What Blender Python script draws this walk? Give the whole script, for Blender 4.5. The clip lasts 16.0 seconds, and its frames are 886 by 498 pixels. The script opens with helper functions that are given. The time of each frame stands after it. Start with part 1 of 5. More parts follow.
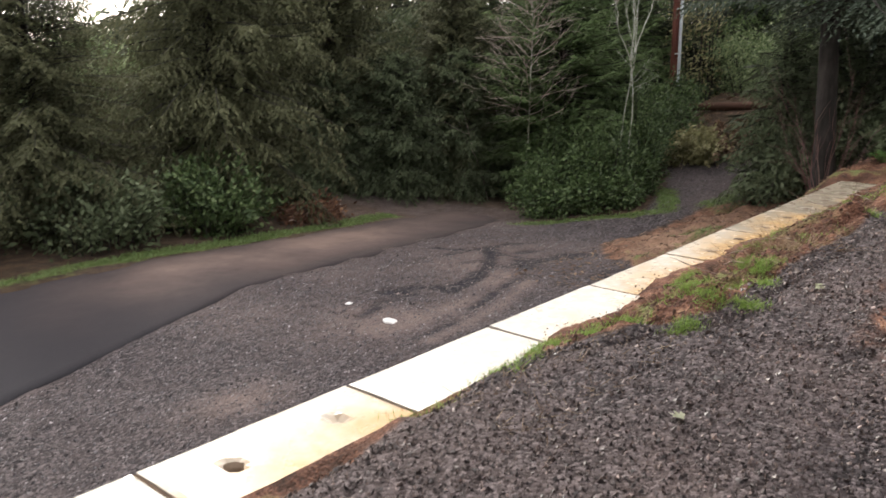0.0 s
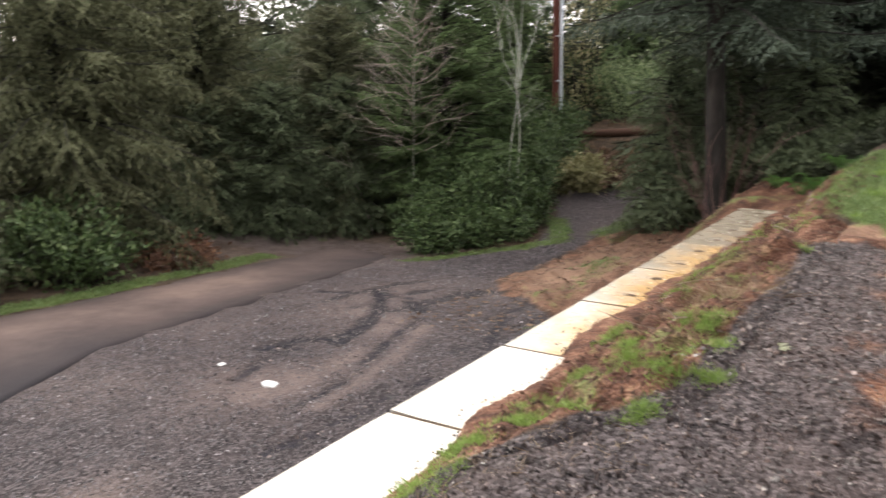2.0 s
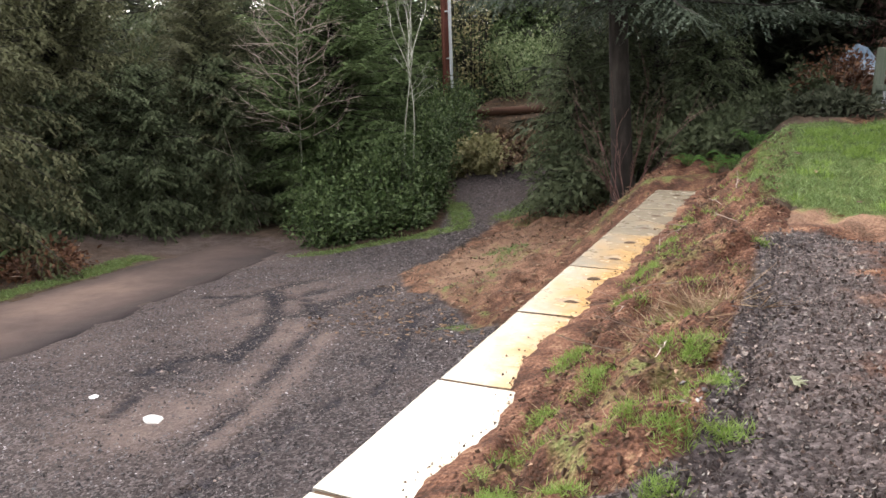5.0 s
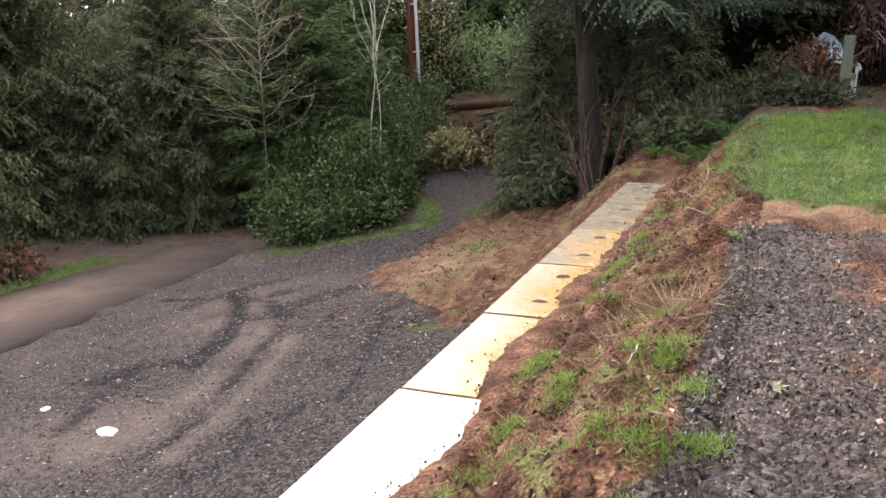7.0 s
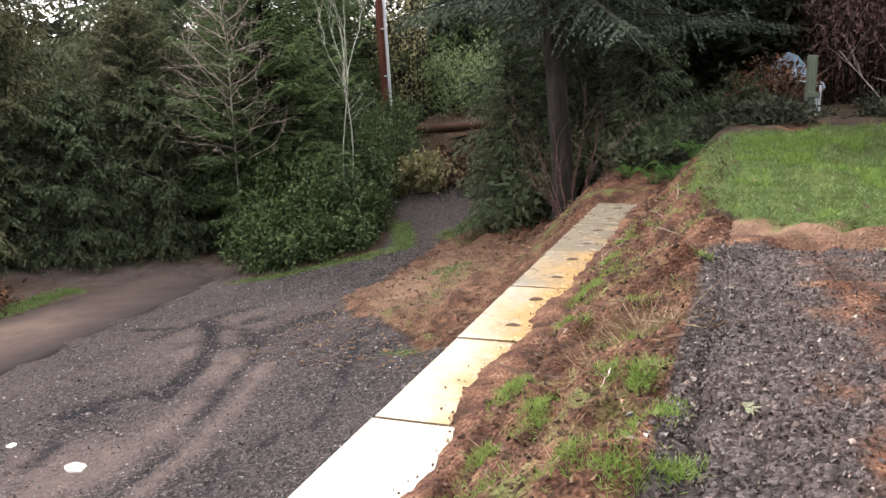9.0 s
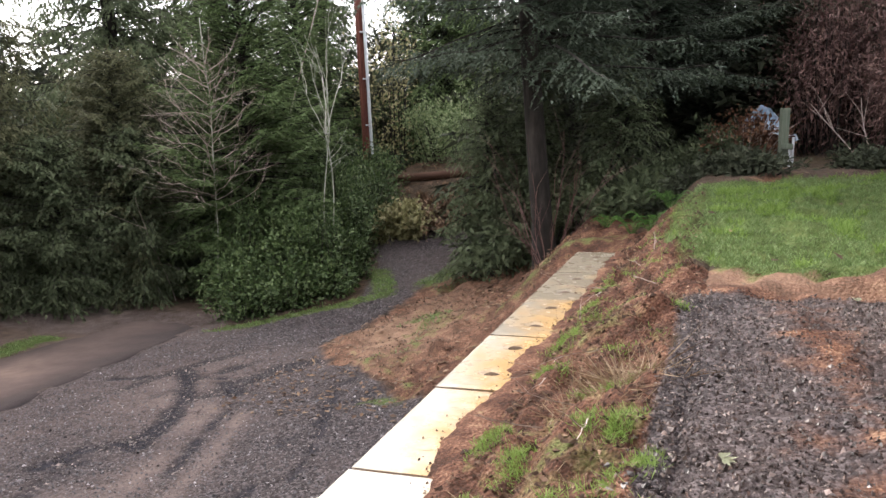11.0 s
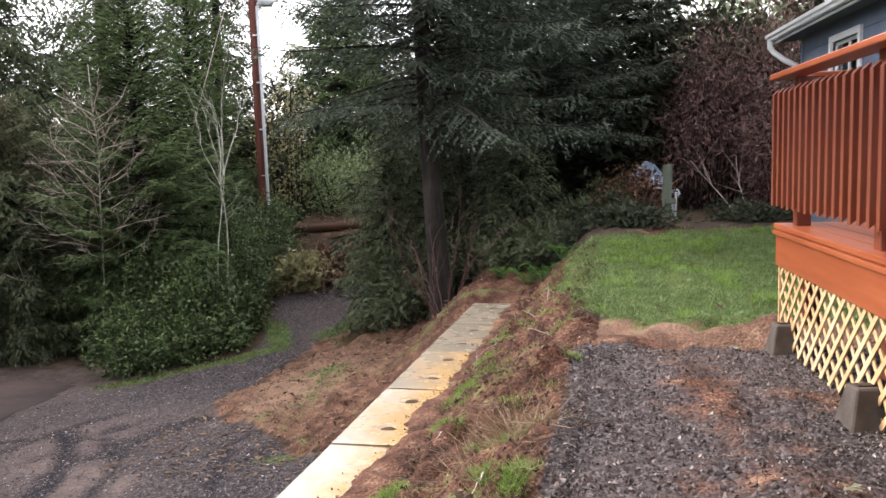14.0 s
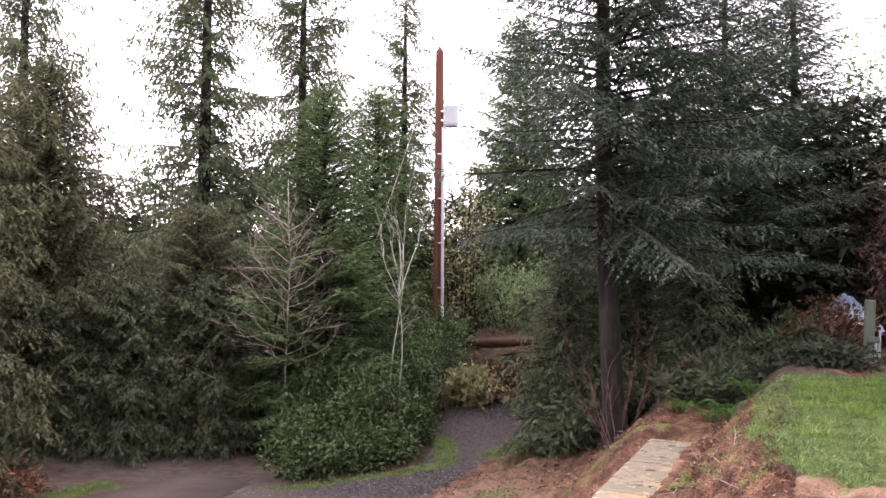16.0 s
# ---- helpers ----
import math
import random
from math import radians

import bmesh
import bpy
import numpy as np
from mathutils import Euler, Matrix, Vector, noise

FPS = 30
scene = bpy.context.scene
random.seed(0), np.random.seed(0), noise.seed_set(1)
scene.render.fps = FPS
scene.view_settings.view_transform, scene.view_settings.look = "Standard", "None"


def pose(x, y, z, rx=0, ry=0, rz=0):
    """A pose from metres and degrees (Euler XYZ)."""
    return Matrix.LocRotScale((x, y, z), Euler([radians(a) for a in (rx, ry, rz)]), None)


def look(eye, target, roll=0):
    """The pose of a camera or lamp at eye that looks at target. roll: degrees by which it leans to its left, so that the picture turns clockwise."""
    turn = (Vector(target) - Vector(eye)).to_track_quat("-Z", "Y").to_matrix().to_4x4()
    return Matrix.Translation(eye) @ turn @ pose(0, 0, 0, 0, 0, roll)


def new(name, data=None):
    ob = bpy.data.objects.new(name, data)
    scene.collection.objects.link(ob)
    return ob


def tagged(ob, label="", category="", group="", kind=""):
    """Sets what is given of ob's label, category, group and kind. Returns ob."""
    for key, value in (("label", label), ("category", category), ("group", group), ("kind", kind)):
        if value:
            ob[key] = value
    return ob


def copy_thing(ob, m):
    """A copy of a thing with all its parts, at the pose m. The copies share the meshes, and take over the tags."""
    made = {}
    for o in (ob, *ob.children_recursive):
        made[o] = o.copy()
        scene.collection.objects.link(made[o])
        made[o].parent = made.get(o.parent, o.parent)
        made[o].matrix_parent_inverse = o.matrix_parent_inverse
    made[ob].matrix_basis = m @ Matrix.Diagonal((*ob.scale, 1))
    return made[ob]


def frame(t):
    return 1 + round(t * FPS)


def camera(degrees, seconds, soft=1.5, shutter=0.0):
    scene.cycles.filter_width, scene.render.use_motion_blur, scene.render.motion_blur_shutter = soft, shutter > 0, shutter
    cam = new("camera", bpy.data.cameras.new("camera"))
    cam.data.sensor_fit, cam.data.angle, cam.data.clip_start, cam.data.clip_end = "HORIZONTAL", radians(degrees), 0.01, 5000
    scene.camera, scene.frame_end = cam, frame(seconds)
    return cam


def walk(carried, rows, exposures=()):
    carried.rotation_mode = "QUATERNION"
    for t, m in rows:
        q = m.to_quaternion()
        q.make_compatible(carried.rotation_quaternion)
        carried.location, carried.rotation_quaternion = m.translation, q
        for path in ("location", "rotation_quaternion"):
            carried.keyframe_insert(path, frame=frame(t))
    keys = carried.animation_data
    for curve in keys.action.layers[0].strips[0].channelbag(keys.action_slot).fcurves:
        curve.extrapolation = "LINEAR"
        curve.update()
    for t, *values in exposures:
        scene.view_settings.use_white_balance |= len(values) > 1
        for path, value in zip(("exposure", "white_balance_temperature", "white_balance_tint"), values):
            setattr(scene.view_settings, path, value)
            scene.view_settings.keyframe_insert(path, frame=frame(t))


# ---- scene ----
cam = camera(56.6, 16.0, soft=1.5, shutter=0.4)
PATH = [
    (0.0, -0.032, 0.026, 1.762, 75.90, 0.45, 41.34),
    (0.5, -0.136, 0.164, 1.759, 77.90, 1.33, 38.10),
    (1.0, -0.346, 0.401, 1.741, 78.57, 2.14, 33.45),
    (1.5, -0.571, 0.541, 1.728, 78.69, 1.96, 27.96),
    (2.0, -0.703, 0.787, 1.705, 77.81, 0.77, 33.01),
    (2.5, -0.875, 0.918, 1.730, 78.13, 1.33, 39.20),
    (3.0, -1.037, 0.999, 1.724, 79.61, 1.49, 32.43),
    (3.5, -1.104, 1.148, 1.709, 78.25, 1.07, 27.97),
    (4.0, -1.123, 1.358, 1.715, 77.79, 1.33, 30.88),
    (4.5, -1.228, 1.446, 1.703, 76.15, 1.61, 31.27),
    (5.0, -1.352, 1.498, 1.707, 76.18, 1.62, 24.77),
    (7.5, -1.391, 1.774, 1.674, 75.74, 2.29, 21.66),
    (8.0, -1.378, 1.781, 1.681, 76.35, 2.34, 19.96),
    (8.5, -1.371, 1.787, 1.683, 76.84, 2.65, 19.78),
    (9.0, -1.379, 1.785, 1.687, 77.20, 2.85, 20.78),
    (11.5, -1.351, 1.774, 1.701, 81.27, 2.47, 18.67),
    (12.0, -1.338, 1.769, 1.706, 81.93, 2.55, 17.43),
    (12.5, -1.323, 1.759, 1.715, 82.62, 2.28, 15.41),
    (13.0, -1.315, 1.758, 1.723, 83.25, 2.19, 13.36),
    (13.5, -1.318, 1.760, 1.725, 83.62, 1.90, 12.05),
    (14.0, -1.339, 1.769, 1.719, 83.70, 1.67, 12.52),
    (14.5, -1.361, 1.772, 1.730, 84.22, 0.98, 17.95),
    (15.0, -1.396, 1.771, 1.795, 88.05, -0.18, 23.92),
    (15.5, -1.428, 1.783, 1.845, 91.13, -0.58, 24.88),
    (16.0, -1.431, 1.782, 1.863, 91.48, -0.69, 24.34),
]
EXPO = [(0, 1.42, 6500, 10), (1.5, 1.66, 6500, 10), (4, 1.84, 6500, 10), (9, 1.86, 6480, 10), (12, 1.78, 6300, 12), (14.4, 1.72, 6300, 14), (15.4, 1.96, 6400, 22), (16, 2.04, 6420, 24)]
walk(cam, [(t, pose(x, y, z, rx, ry, rz)) for t, x, y, z, rx, ry, rz in PATH], EXPO)

# world and sun: a bright overcast sky over a low winter sun
SUN_ELEV, SUN_ROT = radians(30), radians(292)
world = bpy.data.worlds.new("overcast_sky")
scene.world = world
world.use_nodes = True
wn, wl = world.node_tree.nodes, world.node_tree.links
wn.clear()
w_out = wn.new("ShaderNodeOutputWorld")
w_sky = wn.new("ShaderNodeTexSky")
w_sky.sky_type, w_sky.sun_disc = "NISHITA", False
w_sky.sun_elevation, w_sky.sun_rotation = SUN_ELEV, SUN_ROT
w_bg = wn.new("ShaderNodeBackground")
w_bg.inputs[1].default_value = 0.12
w_cloud = wn.new("ShaderNodeBackground")
w_cloud.inputs[0].default_value = (1.0, 0.955, 0.93, 1)
w_cloud.inputs[1].default_value = 1.2
w_mix = wn.new("ShaderNodeMixShader")
w_mix.inputs[0].default_value = 0.82
wl.new(w_sky.outputs[0], w_bg.inputs[0])
wl.new(w_bg.outputs[0], w_mix.inputs[1])
wl.new(w_cloud.outputs[0], w_mix.inputs[2])
wl.new(w_mix.outputs[0], w_out.inputs[0])
sun = new("sun", bpy.data.lights.new("sun", "SUN"))
sun.data.energy, sun.data.angle, sun.data.color = 1.6, radians(16), (1.0, 0.93, 0.84)
sun.matrix_world = look((0, 0, 0), (-math.sin(SUN_ROT) * math.cos(SUN_ELEV), -math.cos(SUN_ROT) * math.cos(SUN_ELEV), -math.sin(SUN_ELEV)))

# ---- materials ----


def mat(name, rough=0.8, spec=0.4, metal=0.0):
    m = bpy.data.materials.new(name)
    m.use_nodes = True
    b = m.node_tree.nodes["Principled BSDF"]
    b.inputs["Roughness"].default_value = rough
    b.inputs["Specular IOR Level"].default_value = spec
    b.inputs["Metallic"].default_value = metal
    return m, m.node_tree.nodes, m.node_tree.links, b


def tex_noise(N, K, scale, detail=4.0, coord="Object", rough=0.6, stretch=None):
    c = N.new("ShaderNodeTexCoord")
    t = N.new("ShaderNodeTexNoise")
    t.inputs["Scale"].default_value, t.inputs["Detail"].default_value, t.inputs["Roughness"].default_value = scale, detail, rough
    if stretch:
        mp = N.new("ShaderNodeMapping")
        mp.inputs["Scale"].default_value = stretch
        K.new(c.outputs[coord], mp.inputs[0])
        K.new(mp.outputs[0], t.inputs["Vector"])
    else:
        K.new(c.outputs[coord], t.inputs["Vector"])
    return t.outputs["Fac"]


def tex_cells(N, K, scale, out="Color"):
    c = N.new("ShaderNodeTexCoord")
    t = N.new("ShaderNodeTexVoronoi")
    t.inputs["Scale"].default_value = scale
    K.new(c.outputs["Object"], t.inputs["Vector"])
    return t.outputs[out]


def ramp(N, K, fac, stops):
    r = N.new("ShaderNodeValToRGB")
    e = r.color_ramp.elements
    while len(e) < len(stops):
        e.new(0.5)
    for el, (p, c) in zip(e, stops):
        el.position = p
        el.color = (*c, 1) if len(c) == 3 else c
    K.new(fac, r.inputs[0])
    return r.outputs[0]


def mixc(N, K, fac, a, b):
    m = N.new("ShaderNodeMix")
    m.data_type = "RGBA"
    for sock, v in ((m.inputs[0], fac), (m.inputs[6], a), (m.inputs[7], b)):
        if isinstance(v, (int, float)):
            sock.default_value = v
        elif isinstance(v, tuple):
            sock.default_value = (*v, 1)
        else:
            K.new(v, sock)
    return m.outputs[2]


def mathn(N, K, op, a, b=0.0, clamp=False):
    m = N.new("ShaderNodeMath")
    m.operation, m.use_clamp = op, clamp
    for sock, v in ((m.inputs[0], a), (m.inputs[1], b)):
        if isinstance(v, (int, float)):
            sock.default_value = v
        else:
            K.new(v, sock)
    return m.outputs[0]


def attr(N, name):
    a = N.new("ShaderNodeAttribute")
    a.attribute_name = name
    return a.outputs["Fac"]


def bump(N, K, b, height, strength=0.5, dist=0.01):
    n = N.new("ShaderNodeBump")
    n.inputs["Strength"].default_value, n.inputs["Distance"].default_value = strength, dist
    K.new(height, n.inputs["Height"])
    K.new(n.outputs[0], b.inputs["Normal"])


def leaf_mat(name, dark, mid, light, rough=0.6, sheen=0.35, trans=0.15):
    """Foliage: a tone for each leaf, and broad patches."""
    m, N, K, b = mat(name, rough, sheen)
    g = N.new("ShaderNodeNewGeometry")
    c = ramp(N, K, g.outputs["Random Per Island"], [(0.0, dark), (0.55, mid), (1.0, light)])
    n = tex_noise(N, K, 0.9, 3)
    o = N.new("ShaderNodeObjectInfo")
    f = mathn(N, K, "ADD", mathn(N, K, "MULTIPLY", n, 0.8), mathn(N, K, "MULTIPLY", o.outputs["Random"], 0.15))
    c2 = mixc(N, K, f, c, tuple(v * 0.8 for v in dark))
    K.new(c2, b.inputs["Base Color"])
    if trans:
        t = N.new("ShaderNodeBsdfTranslucent")
        K.new(c2, t.inputs[0])
        mx = N.new("ShaderNodeMixShader")
        mx.inputs[0].default_value = trans
        K.new(b.outputs[0], mx.inputs[1])
        K.new(t.outputs[0], mx.inputs[2])
        K.new(mx.outputs[0], N["Material Output"].inputs[0])
    return m


M_SPRUCE = leaf_mat("spruce_needles", (0.046, 0.062, 0.042), (0.084, 0.110, 0.074), (0.165, 0.205, 0.165), 0.7, 0.2, trans=0.25)
M_CEDAR = leaf_mat("cedar_fronds", (0.079, 0.084, 0.044), (0.134, 0.142, 0.074), (0.211, 0.211, 0.120), 0.7, 0.2, trans=0.3)
M_FIR = leaf_mat("fir_needles", (0.096, 0.142, 0.058), (0.161, 0.224, 0.092), (0.237, 0.308, 0.147), 0.7, 0.2, trans=0.35)
M_HEMLOCK = leaf_mat("hemlock_needles", (0.078, 0.098, 0.054), (0.128, 0.158, 0.086), (0.190, 0.225, 0.135), 0.7, 0.15, trans=0.3)
# Forest-depth shade is put into these greens, darker than the nearer trees'.
M_FAR_SHADED = leaf_mat("far_foliage_shaded", (0.044, 0.052, 0.034), (0.068, 0.078, 0.049), (0.104, 0.114, 0.075), 0.75, 0.15, trans=0.2)
M_SALAL = leaf_mat("salal_leaves", (0.040, 0.070, 0.022), (0.090, 0.140, 0.048), (0.26, 0.34, 0.15), rough=0.45, sheen=0.3, trans=0.25)
M_YELLOW = leaf_mat("yellowing_leaves", (0.20, 0.19, 0.09), (0.44, 0.42, 0.22), (0.68, 0.62, 0.38), trans=0.35)
M_BRAMBLE = leaf_mat("dead_bramble", (0.085, 0.045, 0.042), (0.19, 0.105, 0.095), (0.38, 0.25, 0.21), trans=0.2)
M_ORANGE = leaf_mat("orange_leaves", (0.09, 0.040, 0.026), (0.20, 0.095, 0.052), (0.42, 0.24, 0.13), trans=0.25)
M_LITTER = leaf_mat("leaf_litter", (0.075, 0.042, 0.026), (0.18, 0.105, 0.062), (0.42, 0.29, 0.18))
M_FERN = leaf_mat("fern_fronds", (0.04, 0.10, 0.02), (0.10, 0.22, 0.04), (0.22, 0.40, 0.08), trans=0.3)
M_GRASS = leaf_mat("grass_blades", (0.11, 0.16, 0.055), (0.22, 0.33, 0.115), (0.40, 0.54, 0.25), trans=0.3)
M_TUFT = leaf_mat("fresh_grass", (0.16, 0.24, 0.05), (0.28, 0.44, 0.10), (0.48, 0.66, 0.22), trans=0.35)
M_PALELEAF = leaf_mat("pale_dry_leaf", (0.42, 0.44, 0.30), (0.55, 0.57, 0.42), (0.68, 0.70, 0.56))
M_STRAW = leaf_mat("dry_grass", (0.15, 0.095, 0.055), (0.34, 0.24, 0.14), (0.62, 0.50, 0.34))
M_BRIGHT = leaf_mat("light_green_leaves", (0.16, 0.22, 0.10), (0.32, 0.40, 0.20), (0.52, 0.58, 0.36), trans=0.35)


def plain_noise(name, stops, scale, rough=0.8, spec=0.3, bumpd=0.004, bscale=None, stretch=None, metal=0.0, bstr=0.6):
    m, N, K, b = mat(name, rough, spec, metal)
    n = tex_noise(N, K, scale, 6, stretch=stretch)
    n2 = tex_noise(N, K, scale * 0.13, 3)
    f = mathn(N, K, "ADD", mathn(N, K, "MULTIPLY", n, 0.6), mathn(N, K, "MULTIPLY", n2, 0.4))
    K.new(ramp(N, K, f, stops), b.inputs["Base Color"])
    h = tex_noise(N, K, bscale or scale * 2, 5, stretch=stretch)
    bump(N, K, b, h, bstr, bumpd)
    return m


M_BARK = plain_noise("dark_bark", [(0.35, (0.014, 0.012, 0.011)), (0.5, (0.030, 0.026, 0.024)), (0.65, (0.068, 0.060, 0.054))], 9, 0.9, 0.2, 0.02, 14, (1, 1, 0.2))
M_PALEBARK = plain_noise("pale_bark", [(0.35, (0.16, 0.16, 0.12)), (0.5, (0.36, 0.37, 0.31)), (0.66, (0.52, 0.53, 0.47))], 12, 0.8, 0.3, 0.005)
M_TWIG = plain_noise("bare_twigs", [(0.35, (0.28, 0.22, 0.20)), (0.65, (0.52, 0.44, 0.40))], 6, 0.85, 0.2, 0.002)
M_POLE = plain_noise("pole_wood", [(0.3, (0.05, 0.016, 0.012)), (0.5, (0.115, 0.038, 0.027)), (0.7, (0.18, 0.070, 0.050))], 5, 0.75, 0.3, 0.004, 20, (6, 6, 0.25))
M_CONDUIT = plain_noise("galvanised_conduit", [(0.3, (0.50, 0.53, 0.58)), (0.7, (0.72, 0.75, 0.80))], 8, 0.35, 0.5, 0.001, metal=0.35)
M_GREYPAINT = plain_noise("grey_paint", [(0.3, (0.34, 0.36, 0.38)), (0.7, (0.46, 0.48, 0.50))], 6, 0.4, 0.5, 0.001)
M_LOG = plain_noise("weathered_timber", [(0.3, (0.035, 0.018, 0.013)), (0.7, (0.10, 0.052, 0.036))], 6, 0.85, 0.2, 0.01, 20, (0.3, 4, 4))
M_POST = plain_noise("mossy_grey_wood", [(0.3, (0.08, 0.10, 0.075)), (0.5, (0.15, 0.175, 0.135)), (0.7, (0.24, 0.26, 0.21))], 7, 0.85, 0.2, 0.006, 20, (4, 4, 0.3))
# The joists' stain darkened: shade on balusters and posts is in the colour.
M_STAIN_SHADED = plain_noise("orange_cedar_shaded", [(0.3, (0.085, 0.018, 0.008)), (0.5, (0.145, 0.034, 0.015)), (0.7, (0.22, 0.062, 0.028))], 4, 0.42, 0.5, 0.002, 40, (1, 1, 0.15))
M_RIM = plain_noise("orange_stained_joist", [(0.3, (0.20, 0.045, 0.016)), (0.5, (0.29, 0.072, 0.026)), (0.7, (0.38, 0.115, 0.045))], 5, 0.38, 0.5, 0.002, 30, (3, 0.25, 3))
M_LATTICE = plain_noise("pale_lattice_wood", [(0.3, (0.46, 0.26, 0.11)), (0.5, (0.62, 0.42, 0.22)), (0.7, (0.76, 0.62, 0.42))], 3, 0.7, 0.3, 0.002)
M_PIER = plain_noise("grey_pier_concrete", [(0.3, (0.05, 0.038, 0.032)), (0.5, (0.085, 0.070, 0.060)), (0.7, (0.15, 0.125, 0.11))], 9, 0.85, 0.3, 0.004)
M_SIDING = plain_noise("blue_grey_siding", [(0.3, (0.115, 0.150, 0.215)), (0.7, (0.165, 0.205, 0.28))], 5, 0.6, 0.4, 0.001)
M_WHITE = plain_noise("white_trim", [(0.3, (0.66, 0.69, 0.72)), (0.7, (0.80, 0.82, 0.84))], 4, 0.5, 0.4, 0.001)
M_ROOF = plain_noise("grey_shingles", [(0.3, (0.06, 0.06, 0.065)), (0.7, (0.16, 0.155, 0.15))], 14, 0.9, 0.2, 0.006)
M_SOFFIT = plain_noise("dark_soffit", [(0.3, (0.07, 0.08, 0.10)), (0.7, (0.12, 0.135, 0.16))], 6, 0.8, 0.2, 0.001)
M_TARP = plain_noise("blue_white_tarp", [(0.35, (0.07, 0.12, 0.19)), (0.5, (0.19, 0.27, 0.37)), (0.62, (0.50, 0.58, 0.66))], 2.2, 0.45, 0.5, 0.03)
M_STONE = None


def stone_mat(name, a, b_, c, rough=0.48, spec=0.5):
    m, N, K, b = mat(name, rough, spec)
    g = N.new("ShaderNodeNewGeometry")
    col = ramp(N, K, g.outputs["Random Per Island"], [(0.0, a), (0.6, b_), (0.93, c), (1.0, tuple(min(1, v * 2.0) for v in c))])
    n = tex_noise(N, K, 90, 3)
    K.new(mixc(N, K, mathn(N, K, "MULTIPLY", n, 0.5), col, (0.05, 0.045, 0.045)), b.inputs["Base Color"])
    return m


M_STONE = stone_mat("dark_crushed_rock", (0.018, 0.012, 0.011), (0.064, 0.046, 0.042), (0.23, 0.175, 0.155), 0.42, 0.5)
M_STONE_L = stone_mat("drive_gravel", (0.022, 0.020, 0.026), (0.080, 0.072, 0.082), (0.27, 0.245, 0.255))
M_CLOD = stone_mat("soil_clods", (0.045, 0.027, 0.018), (0.105, 0.062, 0.042), (0.23, 0.150, 0.105), 0.95, 0.1)
M_PALE = stone_mat("pale_stone", (0.5, 0.5, 0.48), (0.62, 0.61, 0.6), (0.72, 0.70, 0.68), 0.7)

# the ground: gravel, damp soil, moss and leaf mould, by mask
M_GROUND, N, K, B = mat("ground_soils", 0.9, 0.15)
cells = tex_cells(N, K, 46)
cd = tex_cells(N, K, 46, "Distance")
bw = N.new("ShaderNodeRGBToBW")
K.new(cells, bw.inputs[0])
n_big = tex_noise(N, K, 0.55, 5)
n_mid = tex_noise(N, K, 5, 6)
n_fine = tex_noise(N, K, 60, 5)
grav = ramp(N, K, bw.outputs[0], [(0.15, (0.014, 0.012, 0.013)), (0.5, (0.046, 0.039, 0.041)), (0.85, (0.15, 0.128, 0.130))])
grav = mixc(N, K, mathn(N, K, "MULTIPLY", mathn(N, K, "SUBTRACT", n_mid, 0.42, True), 2.2, True), grav, mixc(N, K, n_fine, (0.040, 0.032, 0.034), (0.120, 0.096, 0.096)))
soil = ramp(N, K, mathn(N, K, "ADD", mathn(N, K, "MULTIPLY", n_mid, 0.55), mathn(N, K, "MULTIPLY", n_fine, 0.45)), [(0.36, (0.030, 0.018, 0.013)), (0.46, (0.078, 0.038, 0.026)), (0.55, (0.165, 0.082, 0.054)), (0.66, (0.36, 0.230, 0.150))])
mould = ramp(N, K, mathn(N, K, "ADD", mathn(N, K, "MULTIPLY", n_mid, 0.5), mathn(N, K, "MULTIPLY", n_fine, 0.5)), [(0.35, (0.018, 0.014, 0.010)), (0.5, (0.05, 0.034, 0.022)), (0.66, (0.12, 0.075, 0.045))])
moss = ramp(N, K, mathn(N, K, "ADD", mathn(N, K, "MULTIPLY", n_mid, 0.5), mathn(N, K, "MULTIPLY", n_fine, 0.5)), [(0.35, (0.035, 0.05, 0.014)), (0.5, (0.075, 0.105, 0.030)), (0.66, (0.16, 0.19, 0.07))])


def edge(a, k=3.0, w=0.9):
    """A mask whose border is broken up by noise."""
    s = mathn(N, K, "ADD", attr(N, a), mathn(N, K, "MULTIPLY", mathn(N, K, "SUBTRACT", n_mid, 0.5), w))
    return mathn(N, K, "MULTIPLY", mathn(N, K, "SUBTRACT", s, 0.5 - 0.5 / k), k, True)


col = mixc(N, K, edge("gravel"), mould, grav)
col = mixc(N, K, mathn(N, K, "MULTIPLY", attr(N, "dust"), mathn(N, K, "MULTIPLY", mathn(N, K, "ADD", n_mid, 0.15, True), mathn(N, K, "ADD", n_fine, 0.45))), col, (0.225, 0.170, 0.152))
rut_f = mathn(N, K, "MULTIPLY", mathn(N, K, "SUBTRACT", mathn(N, K, "ADD", attr(N, "rut"), mathn(N, K, "MULTIPLY", mathn(N, K, "SUBTRACT", n_fine, 0.5), 1.6)), 0.2), 1.3, True)
rut_f = mathn(N, K, "MULTIPLY", rut_f, mathn(N, K, "MULTIPLY", attr(N, "rut"), 2.5, True))
col = mixc(N, K, rut_f, col, mixc(N, K, bw.outputs[0], (0.010, 0.009, 0.012), (0.045, 0.042, 0.052)))
# Pale tan: sunlight put into the mound's colour, and a lighter soil strip.
pale_sunlit = mathn(N, K, "MULTIPLY", attr(N, "pale_sunlit"), mathn(N, K, "ADD", n_mid, n_fine), True)
col = mixc(N, K, edge("soil"), col, mixc(N, K, mathn(N, K, "MULTIPLY", pale_sunlit, 0.7), soil, (0.36, 0.235, 0.165)))
col = mixc(N, K, edge("moss", 3.0, 1.4), col, moss)
K.new(col, B.inputs["Base Color"])
hh = mathn(N, K, "ADD", mathn(N, K, "MULTIPLY", cd, -0.8), mathn(N, K, "MULTIPLY", n_fine, 0.9))
